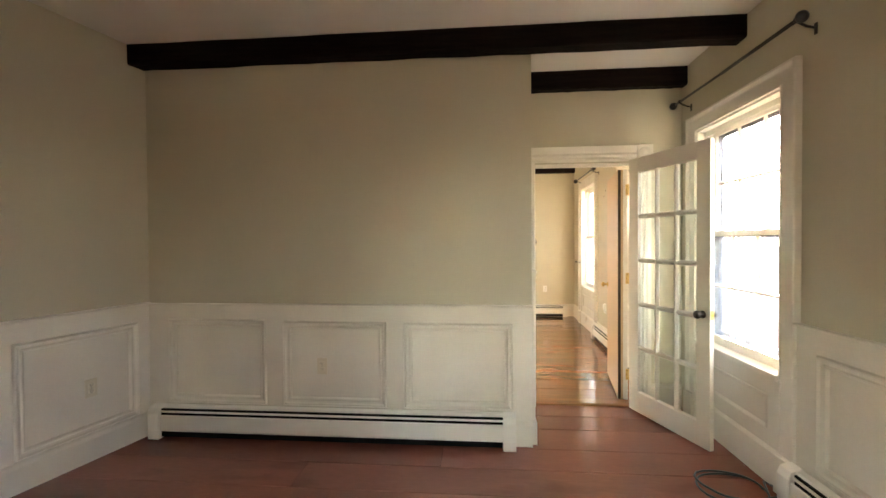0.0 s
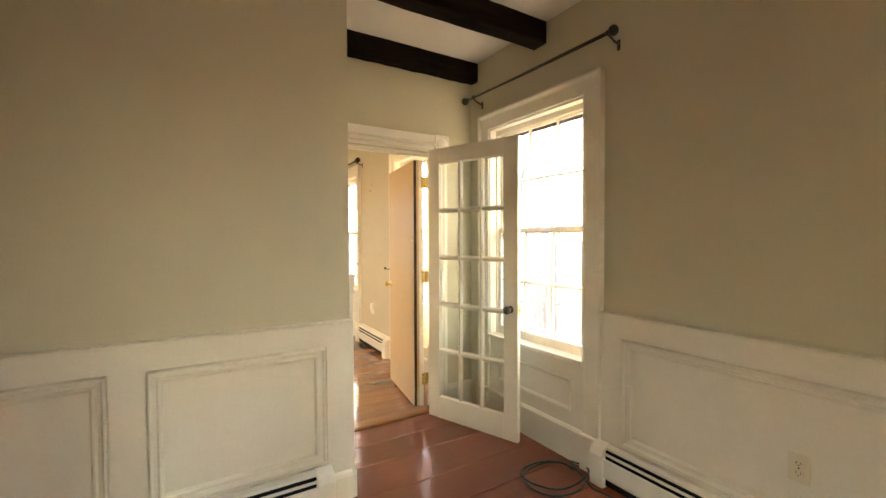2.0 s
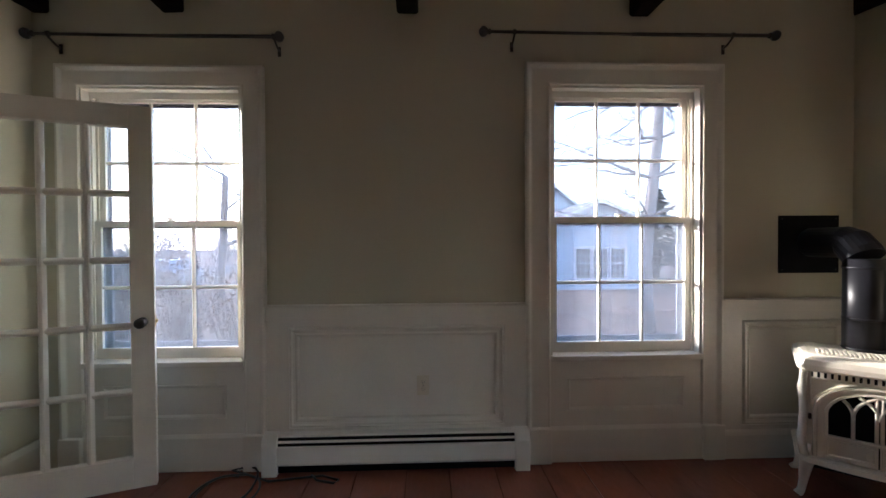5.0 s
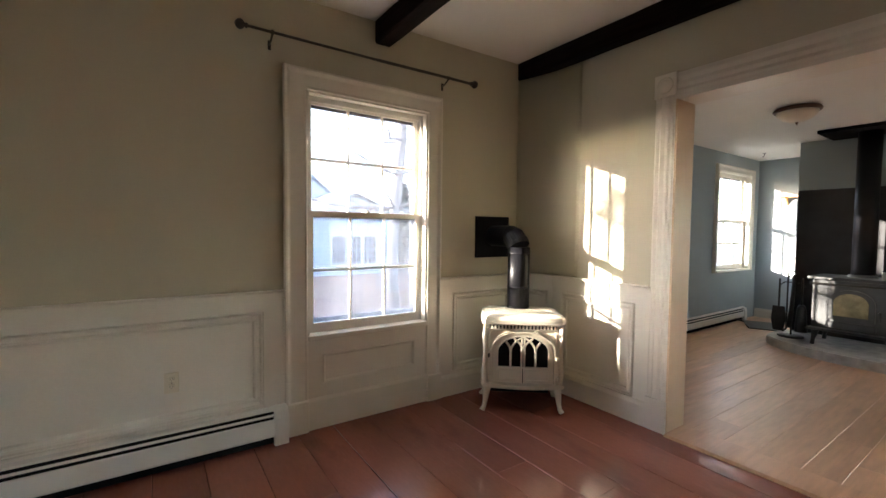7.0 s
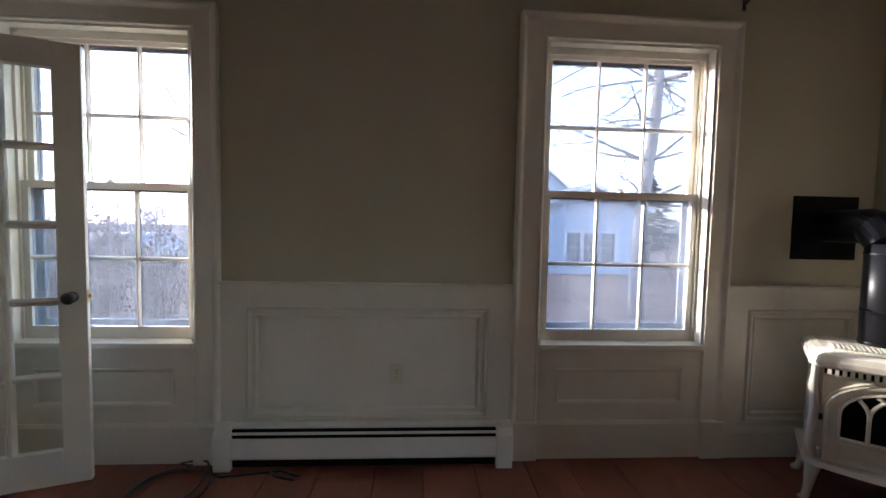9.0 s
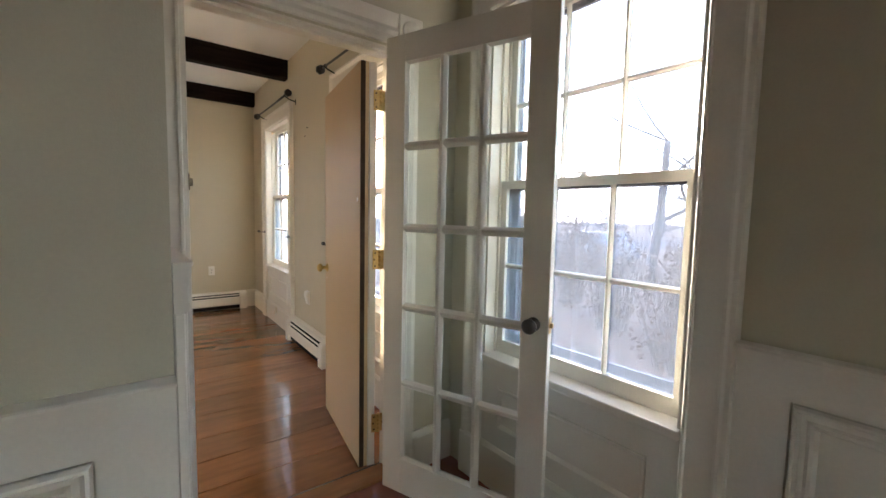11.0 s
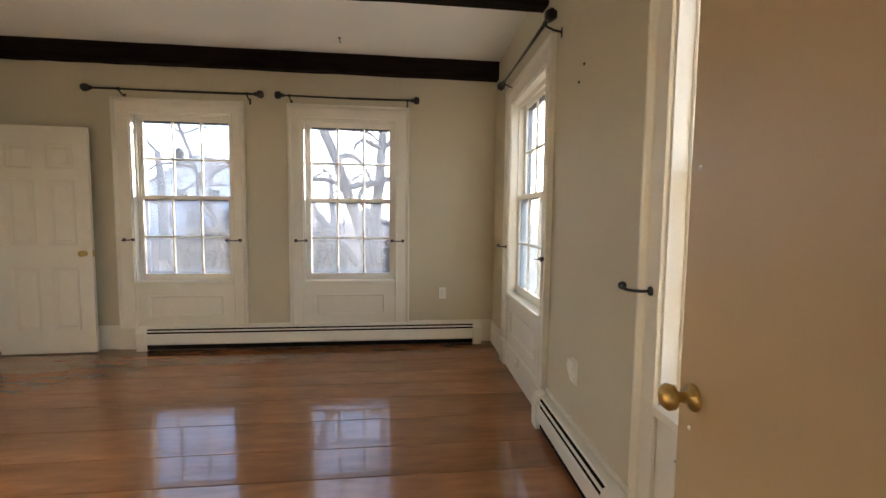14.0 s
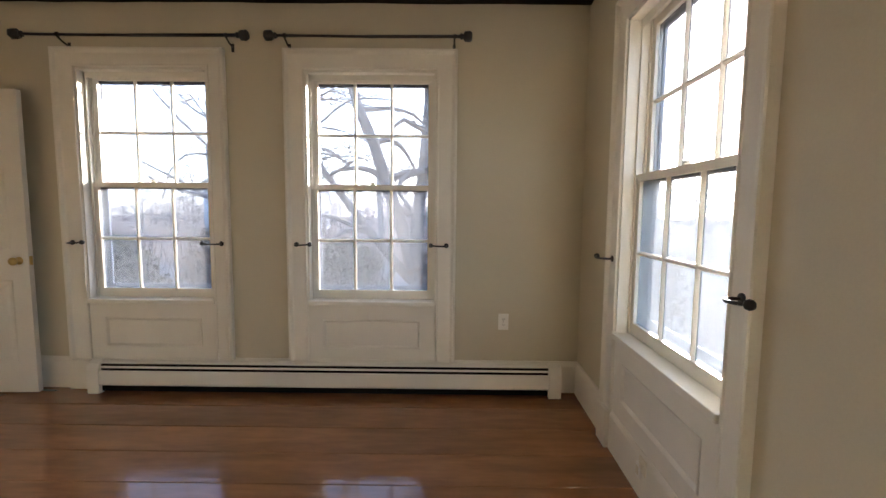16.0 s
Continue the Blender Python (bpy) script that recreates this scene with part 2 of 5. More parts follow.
        out = mix2.outputs[0]
    l.new(out, n["Material Output"].inputs[0])
    return m


# window tints far below clear glass darken the view outdoors against the room
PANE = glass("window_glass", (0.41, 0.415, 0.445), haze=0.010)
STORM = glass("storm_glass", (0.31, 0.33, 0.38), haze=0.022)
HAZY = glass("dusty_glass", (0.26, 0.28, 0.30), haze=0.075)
DOORGLASS = glass("door_glass", (0.95, 0.97, 0.95))


# ---- mesh helpers ----
def box(bm, x0, y0, z0, x1, y1, z1):
    v = [bm.verts.new((x, y, z)) for z in (z0, z1) for y in (y0, y1) for x in (x0, x1)]
    for f in ((0, 2, 3, 1), (4, 5, 7, 6), (0, 1, 5, 4), (2, 6, 7, 3), (0, 4, 6, 2), (1, 3, 7, 5)):
        bm.faces.new([v[i] for i in f])
    return bm


def rbox(x0, y0, z0, x1, y1, z1, r=0.004, seg=1):
    bm = bmesh.new()
    box(bm, x0, y0, z0, x1, y1, z1)
    bmesh.ops.bevel(bm, geom=bm.edges[:], offset=r, segments=seg, affect="EDGES", profile=0.6)
    return bm


def prism(bm, pts, a0, a1, axis="x"):
    """The outline pts, run from a0 to a1 along an axis. For x the pairs are (y, z), for y (x, z), for z (x, y)."""
    def at(p, a):
        return {"x": (a, p[0], p[1]), "y": (p[0], a, p[1]), "z": (p[0], p[1], a)}[axis]
    lo = [bm.verts.new(at(p, a0)) for p in pts]
    hi = [bm.verts.new(at(p, a1)) for p in pts]
    k = len(pts)
    for i in range(k):
        bm.faces.new((lo[i], lo[(i + 1) % k], hi[(i + 1) % k], hi[i]))
    bm.faces.new(lo[::-1])
    bm.faces.new(hi)
    return bm


def tube(bm, pts, r, seg=10, caps=True):
    """A round bar along pts; r is one radius or one per point."""
    pts = [Vector(p) for p in pts]
    rs = r if isinstance(r, (list, tuple)) else [r] * len(pts)
    rings = []
    up = Vector((0, 0, 1))
    for i, p in enumerate(pts):
        d = (pts[min(i + 1, len(pts) - 1)] - pts[max(i - 1, 0)]).normalized()
        side = d.cross(up)
        if side.length < 1e-3:
            side = d.cross(Vector((1, 0, 0)))
        side.normalize()
        if rings and side.dot(last) < 0:
            side = -side
        last = side
        other = side.cross(d)
        rings.append([bm.verts.new(p + rs[i] * (math.cos(a) * side + math.sin(a) * other))
                      for a in (2 * math.pi * k / seg for k in range(seg))])
    for a, b in zip(rings, rings[1:]):
        for k in range(seg):
            f = bm.faces.new((a[k], a[(k + 1) % seg], b[(k + 1) % seg], b[k]))
            f.smooth = seg > 5
    if caps:
        bm.faces.new(rings[0][::-1])
        bm.faces.new(rings[-1])
    return bm


def lathe(bm, prof, seg=20, m=None):
    """prof: (radius, height) pairs turned round z, then moved by m."""
    m = m or Matrix()
    rings = [[bm.verts.new(m @ Vector((r * math.cos(2 * math.pi * k / seg), r * math.sin(2 * math.pi * k / seg), h))) for k in range(seg)]
             for r, h in prof]
    for a, b in zip(rings, rings[1:]):
        for k in range(seg):
            f = bm.faces.new((a[k], a[(k + 1) % seg], b[(k + 1) % seg], b[k]))
            f.smooth = True
    bm.faces.new(rings[0][::-1])
    bm.faces.new(rings[-1])
    return bm


def sweep_rect(bm, u0, z0, u1, z1, prof):
    """A mitred frame inside the rectangle; prof: closed outline of (inset, y)."""
    corners = ((u0, z0, 1, 1), (u1, z0, -1, 1), (u1, z1, -1, -1), (u0, z1, 1, -1))
    rings = [[bm.verts.new((cu + su * d, y, cz + sz * d)) for d, y in prof] for cu, cz, su, sz in corners]
    k = len(prof)
    for i in range(4):
        a, b = rings[i], rings[(i + 1) % 4]
        for j in range(k):
            bm.faces.new((a[j], b[j], b[(j + 1) % k], a[(j + 1) % k]))
    return bm


def mesh_of(name, bm, mat):
    bmesh.ops.recalc_face_normals(bm, faces=bm.faces[:])
    me = bpy.data.meshes.new(name)
    bm.to_mesh(me)
    bm.free()
    me.materials.append(mat)
    return me


def thing(name, label, category, m=None, group="", kind=""):
    ob = new(name)
    ob.matrix_world = m or Matrix()
    return tagged(ob, label, category, group, kind)


def part(name, bm, mat, parent, label=""):
    ob = new(name, mesh_of(name, bm, mat))
    ob.parent = parent
    if label:
        ob["label"] = label
    return ob


def solid(name, bm, mat, label="", category="", kind="structure", m=None, group=""):
    ob = new(name, mesh_of(name, bm, mat))
    if m:
        ob.matrix_world = m
    return tagged(ob, label, category, group, kind)


def wall_bm(u0, u1, z0, z1, thick, holes, y0=0.0):
    """A wall slab from y0 to y0 + thick with rectangular holes (u0, u1, z0, z1) through it."""
    bm = bmesh.new()
    us = sorted({u0, u1, *(h[0] for h in holes), *(h[1] for h in holes)})
    zs = sorted({z0, z1, *(h[2] for h in holes), *(h[3] for h in holes)})
    us = [u for u in us if u0 <= u <= u1]
    zs = [z for z in zs if z0 <= z <= z1]

    def open_at(i, j):
        if not (0 <= i < len(us) - 1 and 0 <= j < len(zs) - 1):
            return True
        cu, cz = (us[i] + us[i + 1]) / 2, (zs[j] + zs[j + 1]) / 2
        return any(h[0] < cu < h[1] and h[2] < cz < h[3] for h in holes)

    cache = {}

    def v(u, y, z):
        if (u, y, z) not in cache:
            cache[(u, y, z)] = bm.verts.new((u, y, z))
        return cache[(u, y, z)]

    a, b = y0, y0 + thick
    for i in range(len(us) - 1):
        for j in range(len(zs) - 1):
            if open_at(i, j):
                continue
            p, q, r, s = us[i], us[i + 1], zs[j], zs[j + 1]
            bm.faces.new((v(p, a, r), v(q, a, r), v(q, a, s), v(p, a, s)))
            bm.faces.new((v(p, b, r), v(p, b, s), v(q, b, s), v(q, b, r)))
            if open_at(i - 1, j):
                bm.faces.new((v(p, a, r), v(p, a, s), v(p, b, s), v(p, b, r)))
            if open_at(i + 1, j):
                bm.faces.new((v(q, a, r), v(q, b, r), v(q, b, s), v(q, a, s)))
            if open_at(i, j - 1):
                bm.faces.new((v(p, a, r), v(p, b, r), v(q, b, r), v(q, a, r)))
            if open_at(i, j + 1):
                bm.faces.new((v(p, a, s), v(q, a, s), v(q, b, s), v(p, b, s)))
    return bm


# ---- plan: each wall has its own frame: x along it to the right as seen from its room, y into it, z up ----
EAST = pose(1.66, 0, 0, 0, 0, -90)
EAST2 = pose(1.663, 5.4, 0, 0, 0, -90 - 1.9)
NORTH = pose(0, 8.21, 0)
ALCOVE = pose(0, 3.13, 0)
DOORWALL = pose(0, 3.85, 0)
SIDE = pose(0.366, 3.13, 0, 0, 0, 90)
SOUTH = pose(0, -1.09, 0, 0, 0, 180)
LEFT = pose(-2.40, 3.13, 0, 0, 0, 90 - 13.5)
BLUE_E = pose(1.66, -1.3, 0, 0, 0, -90)
CH = 2.80
TOP = 2.86

# window openings, (left, right, bottom, top) in the wall's frame
W1 = (-3.588, -2.69, 0.63, 2.205)
W2 = (-0.893, 0.025, 0.63, 2.235)
E1 = (0.14, 1.04, 0.64, 2.22)
E2 = (-2.09, -1.17, 0.64, 2.24)
N1 = (-1.69, -0.80, 0.64, 2.22)
N2 = (-0.143, 0.745, 0.64, 2.21)
BW = (3.62, 4.72, 0.80, 2.24)
BW2 = (0.47, 1.18, 0.80, 2.24)

solid("wall_east", wall_bm(-3.97, 1.3, 0, TOP, 0.165, [W1, W2]), WALL, "sage beige painted plaster window wall", "wall", m=EAST)
solid("wall_east_far", wall_bm(-3.0, 1.47, 0, TOP, 0.165, [E1, E2]), WALL2, "cream beige painted plaster window wall", "wall", m=EAST2)
solid("wall_north", wall_bm(-3.2, 1.90, 0, TOP, 0.165, [N1, N2]), WALL2, "cream beige painted plaster wall with two windows", "wall", m=NORTH)
solid("wall_alcove", wall_bm(-2.75, 0.362, 0, TOP, 0.12, []), WALL, "sage beige painted wall above white panelling", "wall", m=ALCOVE)
solid("wall_side", wall_bm(0.12, 0.72, 0, TOP, 0.12, []), WALL, "sage beige short return wall beside the doorway", "wall", m=SIDE)
DOOR = (0.462, 1.325, 0, 2.03)
solid("wall_doorway", wall_bm(0.25, 1.66, 0, TOP, 0.12, [DOOR]), WALL, "sage beige wall with a doorway", "wall", m=DOORWALL)
OPEN = (-0.30, 1.75, 0, 2.22)
solid("wall_south", wall_bm(-1.66, 3.7, 0, TOP, 0.2, [OPEN]), WALL, "sage beige wall with a wide cased opening", "wall", m=SOUTH)
solid("wall_left", wall_bm(-4.45, 0.0, 0, TOP, 0.12, []), WALL, "sage beige painted wall above white panelling", "wall", m=LEFT)
solid("wall_west_far", wall_bm(-3.0, 1.3, 0, TOP, 0.12, []), WALL2, "cream beige painted wall", "wall", m=pose(-2.95, 6.9, 0, 0, 0, 90))
solid("wall_back_far", wall_bm(-0.37, 3.2, 0, TOP, 0.12, []), WALL2, "cream beige painted wall", "wall", m=pose(0, 3.97, 0, 0, 0, 180))
solid("wall_blue_east", wall_bm(0.0, 5.3, 0, 2.55, 0.165, [BW, BW2]), BLUE, "grey-blue painted wall with a window", "wall", m=BLUE_E)
# the back wall's hole is an unseen opening added for sky light
solid("wall_blue_back", wall_bm(-1.66, 3.7, 0, 2.55, 0.2, [(2.6, 3.42, 0.80, 2.15)]), BLUE, "grey-blue painted wall", "wall", m=pose(0, -6.35, 0, 0, 0, 180))
solid("wall_blue_west", wall_bm(0.0, 5.3, 0, 2.55, 0.2, []), BLUE, "grey-blue painted wall", "wall", m=pose(-3.6, -6.4, 0, 0, 0, 90))

bm = prism(bmesh.new(), [(-1.2, 2.826), (3.98, 2.764), (3.98, 3.0), (-1.2, 3.0)], -3.75, 1.95, "x")
solid("ceiling", bm, CEIL, "off-white plaster ceiling between dark beams", "ceiling")
bm = box(bmesh.new(), -3.2, 3.98, CH, 2.1, 8.5, CH + 0.15)
solid("ceiling_far", bm, CEIL, "off-white plaster ceiling between dark beams", "ceiling")
bm = box(bmesh.new(), -3.8, -6.55, 2.51, 1.95, -1.28, 2.7)
solid("ceiling_blue", bm, CEIL, "off-white plaster ceiling", "ceiling")
bm = bmesh.new()
prism(bm, [(1.66, -0.985), (1.30, -1.0885), (1.30, -1.10), (1.66, -1.10)], 0, 0.962, "z")
curve = [(1.66 - 0.60 * k / 16, -1.0885 + 0.1035 * (1 - k / 16) ** 2) for k in range(17)]
prism(bm, curve + [(1.06, -1.10), (1.66, -1.10)], 0.962, TOP, "z")
for f in bm.faces:
    f.smooth = abs(f.normal.z) < 0.5
solid("wall_corner_post", bm, WALL, "sage beige plaster wall curving into the corner behind the stove", "wall")


# ---- trim builders, all in a wall's frame ----
MOULD = [(0.0, 0.0), (0.0, -0.016), (0.012, -0.018), (0.02, -0.008), (0.034, -0.006), (0.042, -0.012), (0.05, -0.010), (0.056, 0.0)]


def window(name, m, hole, cas_top, outer=None, floor_casing=True, label="white six-over-six sash window", lower=STORM, base=0.0, plinth=True):
    """A double-hung sash window, with casing down to the floor and a panel under the sill."""
    u0, u1, z0, z1 = hole
    o0, o1 = outer or (u0 - 0.125, u1 + 0.125)
    w = thing(name, label, "window", m, kind="structure")
    foot = 0.21 if plinth else 0.0
    wl, wt, wr = u0 - o0, cas_top - z1, o1 - u1

    def prof(wd):
        return [(0.0, 0.002), (0.0, -0.034), (0.004, -0.040), (0.016, -0.041), (0.022, -0.036), (0.032, -0.024), (0.040, -0.021), (wd - 0.018, -0.019),
                (wd - 0.014, -0.024), (wd - 0.006, -0.024), (wd - 0.001, -0.018), (wd - 0.001, 0.002)]

    def leg(edge, inward, wd, name):
        bm = bmesh.new()
        lo = [bm.verts.new((edge + inward * d, y, base + foot)) for d, y in prof(wd)]
        hi = [bm.verts.new((edge + inward * d, y, cas_top - d * wt / wd)) for d, y in prof(wd)]
        k = len(lo)
        for q in range(k):
            bm.faces.new((lo[q], lo[(q + 1) % k], hi[(q + 1) % k], hi[q]))
        bm.faces.new(lo[::-1])
        bm.faces.new(hi)
        part(name, bm, TRIM, w)

    leg(o0, 1, wl, "casing")
    leg(o1, -1, wr, "casing")
    bm = bmesh.new()
    lo = [bm.verts.new((o0 + d * wl / wt, y, cas_top - d)) for d, y in prof(wt)]
    hi = [bm.verts.new((o1 - d * wr / wt, y, cas_top - d)) for d, y in prof(wt)]
    k = len(lo)
    for q in range(k):
        bm.faces.new((lo[q], lo[(q + 1) % k], hi[(q + 1) % k], hi[q]))
    bm.faces.new(lo[::-1])
    bm.faces.new(hi)
    part("head_casing", bm, TRIM, w)
    if plinth:
        for a, b in ((o0 - 0.006, u0 - 0.002), (u1 + 0.002, o1 + 0.006)):
            part("plinth", rbox(a, -0.048, base, b, 0.002, base + foot, 0.004), TRIM, w)
    # jamb lining
    bm = bmesh.new()
    box(bm, u0, -0.012, z0, u0 + 0.012, 0.16, z1)
    box(bm, u1 - 0.012, -0.012, z0, u1, 0.16, z1)
    box(bm, u0 + 0.012, -0.012, z1 - 0.012, u1 - 0.012, 0.16, z1)
    for d in (0.045, 0.088):
        box(bm, u0 + 0.012, d, z0, u0 + 0.026, d + 0.008, z1 - 0.012)
        box(bm, u1 - 0.026, d, z0, u1 - 0.012, d + 0.008, z1 - 0.012)
    box(bm, u0 + 0.012, 0.045, z1 - 0.05, u1 - 0.012, 0.053, z1 - 0.012)
    part("window_frame", bm, TRIM, w)
    bm = rbox(u0 + 0.0005, -0.034, z0 - 0.028, u1 - 0.0005, 0.16, z0 + 0.006, 0.006, 2)
    part("window_sill", bm, TRIM, w)
    if floor_casing:
        bm = wall_bm(u0, u1, base + 0.21, z0 - 0.03, 0.012, [(u0 + 0.10, u1 - 0.10, base + 0.30, z0 - 0.13)], -0.010)
        part("apron_frame", bm, TRIM, w)
        bm = box(bmesh.new(), u0 + 0.10, -0.001, base + 0.30, u1 - 0.10, 0.004, z0 - 0.13)
        sweep_rect(bm, u0 + 0.10, base + 0.30, u1 - 0.10, z0 - 0.13, [(0.004, 0.0), (0.004, -0.014), (0.01, -0.015), (0.022, -0.003), (0.022, 0.0)])
        part("apron_panel", bm, TRIM, w)
        bm = prism(bmesh.new(), [(0.002, base), (-0.024, base), (-0.024, base + 0.19), (-0.014, base + 0.21), (0.002, base + 0.21)], u0, u1, "x")
        part("apron_base", bm, TRIM, w)
    zm = z0 + (z1 - z0) * 0.505
    bm = bmesh.new()
    for a, b in ((u0 + 0.013, u0 + 0.056), (u1 - 0.056, u1 - 0.013)):
        box(bm, a, 0.141, z0 + 0.0065, b, 0.156, z1 - 0.013)
    box(bm, u0 + 0.056, 0.141, z0 + 0.0065, u1 - 0.056, 0.156, z0 + 0.088)
    box(bm, u0 + 0.056, 0.141, zm - 0.014, u1 - 0.056, 0.156, zm + 0.014)
    box(bm, u0 + 0.056, 0.141, z1 - 0.068, u1 - 0.056, 0.156, z1 - 0.013)
    part("storm_frame", bm, ALUMINIUM, w, "dull aluminium storm window frame")
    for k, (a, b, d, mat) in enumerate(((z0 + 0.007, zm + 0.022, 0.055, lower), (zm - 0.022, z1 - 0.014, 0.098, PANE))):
        s0, s1 = u0 + 0.014, u1 - 0.014
        st, top, bot = 0.044, 0.040, (0.062 if k == 0 else 0.036)
        if k == 0:
            top = 0.036
        bm = bmesh.new()
        box(bm, s0, d, a, s0 + st, d + 0.034, b)
        box(bm, s1 - st, d, a, s1, d + 0.034, b)
        box(bm, s0 + st, d, a, s1 - st, d + 0.034, a + bot)
        box(bm, s0 + st, d, b - top, s1 - st, d + 0.034, b)
        sash = part("sash", bm, TRIM, w)
        g0, g1, h0, h1 = s0 + st, s1 - st, a + bot, b - top
        t = 0.0105
        bm = bmesh.new()
        cu = [g0 + (g1 - g0) * i / 3 for i in range(4)]
        hm = (h0 + h1) / 2
        for c in cu[1:3]:
            prism(bm, [(c - t, d + 0.024), (c - t, d + 0.014), (c - 0.004, d + 0.004), (c + 0.004, d + 0.004), (c + t, d + 0.014), (c + t, d + 0.024)], h0, h1, "z")
        for i in range(3):
            a0, a1 = cu[i] + (t if i else 0), cu[i + 1] - (t if i < 2 else 0)
            prism(bm, [(d + 0.024, hm - t), (d + 0.014, hm - t), (d + 0.004, hm - 0.004), (d + 0.004, hm + 0.004), (d + 0.014, hm + t), (d + 0.024, hm + t)], a0, a1, "x")
        part("muntin", bm, TRIM, sash)
        for i in range(3):
            for j in range(2):
                p0, p1 = cu[i] + (t if i else 0), cu[i + 1] - (t if i < 2 else 0)
                q0, q1 = (h0, hm - t) if j == 0 else (hm + t, h1)
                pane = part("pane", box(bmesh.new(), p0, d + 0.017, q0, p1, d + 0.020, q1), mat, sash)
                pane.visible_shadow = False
        if k == 0:
            cu0 = (u0 + u1) / 2
            bm = bmesh.new()
            lathe(bm, [(0.016, 0), (0.018, 0.006), (0.010, 0.012), (0.006, 0.018)], 12, Matrix.Translation((cu0, d + 0.018, b)))
            box(bm, cu0 - 0.03, d + 0.012, b + 0.012, cu0 + 0.012, d + 0.024, b + 0.02)
            part("sash_lock", bm, WHITEPL, sash, "small painted sash lock")
    return w


def wainscot(name, m, u0, u1, panels, top=0.955, low=0.165, base_h=0.17, label="white painted raised-panel wainscot", cap_over=(0.0, 0.0), low_panels=None):
    """White panelling: a frame with sunk panels, mouldings, a cap rail and a baseboard."""
    w = thing(name, label, "wainscot", m, kind="structure")
    holes = [(a, b, c, d) for a, b, c, d in panels]
    part("panel_frame", wall_bm(u0, u1, base_h, top - 0.016, 0.022, holes, -0.020), TRIM, w)
    for a, b, c, d in panels:
        bm = box(bmesh.new(), a, -0.004, c, b, 0.002, d)
        sweep_rect(bm, a, c, b, d, [(0.005, -0.004), (0.005, -0.017), (0.010, -0.029), (0.016, -0.030), (0.024, -0.018), (0.036, -0.014), (0.044, -0.020), (0.052, -0.018), (0.060, -0.004)])
        part("panel", bm, TRIM, w)
    cap = [(0.002, top - 0.016), (-0.024, top - 0.016), (-0.030, top - 0.011), (-0.044, top - 0.009), (-0.046, top - 0.003), (-0.042, top), (0.002, top)]
    part("cap_rail", prism(bmesh.new(), cap, u0 - cap_over[0], u1 + cap_over[1], "x"), TRIM, w)
    base = [(0.002, 0.0), (-0.036, 0.0), (-0.036, base_h - 0.03), (-0.030, base_h - 0.012), (-0.022, base_h), (0.002, base_h)]
    part("baseboard", prism(bmesh.new(), base, u0, u1, "x"), TRIM, w)
    return w


def baseboard(name, m, u0, u1, h=0.19):
    base = [(0.002, 0.0), (-0.022, 0.0), (-0.022, h - 0.035), (-0.016, h - 0.02), (-0.012, h), (0.002, h)]
    return solid(name, prism(bmesh.new(), base, u0, u1, "x"), TRIM, "white painted wooden baseboard", "baseboard", m=m)


def heater(m, u0, u1, label, off=0.0, z=0.225):
    """A hot-water baseboard heater."""
    h = thing("baseboard_heater", label, "heater", m, group="baseboard heaters")
    y = -off
    c = 0.085
    bm = prism(bmesh.new(), [(y, 0.03), (y - 0.006, 0.03), (y - 0.006, z - 0.006), (y - 0.036, z - 0.010), (y - 0.040, z - 0.016), (y - 0.044, z - 0.014), (y - 0.038, z - 0.004), (y - 0.010, z), (y, z)], u0 + c, u1 - c, "x")
    part("back_plate", bm, HEATER, h)
    bm = prism(bmesh.new(), [(y - 0.050, z - 0.030), (y - 0.055, z - 0.043), (y - 0.059, z - 0.041), (y - 0.054, z - 0.028)], u0 + c, u1 - c, "x")
    part("damper", bm, HEATER, h)
    bm = prism(bmesh.new(), [(y - 0.060, z - 0.058), (y - 0.068, z - 0.064), (y - 0.070, 0.070), (y - 0.060, 0.056), (y - 0.058, 0.060), (y - 0.065, 0.072), (y - 0.063, z - 0.066), (y - 0.058, z - 0.062)], u0 + c, u1 - c, "x")
    part("front_cover", bm, HEATER, h)
    # plain black block stands for the shade inside and below the cover
    bm = bmesh.new()
    box(bm, u0 + c, y - 0.047, 0.012, u1 - c, y - 0.007, z - 0.020)
    part("fin_tube", bm, BLACK, h, "black block for the shade inside the heater")
    for a, b in ((u0, u0 + c), (u1 - c, u1)):
        bm = bmesh.new()
        prism(bm, [(y, 0.0), (y - 0.074, 0.0), (y - 0.076, z - 0.050), (y - 0.060, z - 0.010), (y - 0.012, z + 0.006), (y, z + 0.006)], a, b, "x")
        bmesh.ops.bevel(bm, geom=bm.edges[:], offset=0.003, segments=1, affect="EDGES")
        part("end_cap", bm, HEATER, h)
    return h


def outlet(m, u, z, off=0.0, label="ivory duplex wall outlet", mat=None, group="wall outlets"):
    o = thing("wall_outlet", label, "outlet", m @ pose(u, -off, z), group=group)
    part("cover_plate", rbox(-0.036, -0.006, -0.058, 0.036, 0.001, 0.058, 0.003, 2), mat or PLATE, o)
    for dz in (-0.02, 0.02):
        bm = rbox(-0.017, -0.009, dz - 0.014, 0.017, -0.004, dz + 0.014, 0.004)
        r = part("receptacle", bm, mat or PLATE, o)
        bm = bmesh.new()
        box(bm, -0.008, -0.0097, dz - 0.003, -0.006, -0.0085, dz + 0.006)
        box(bm, 0.006, -0.0097, dz - 0.003, 0.008, -0.0085, dz + 0.006)
        box(bm, -0.002, -0.0097, dz - 0.010, 0.002, -0.0085, dz - 0.006)
        part("slot", bm, SLOT, r)
    bm = bmesh.new()
    lathe(bm, [(0.003, 0), (0.003, 0.002)], 8, pose(0, -0.006, 0, 90))
    part("screw", bm, STEEL, o)
    return o


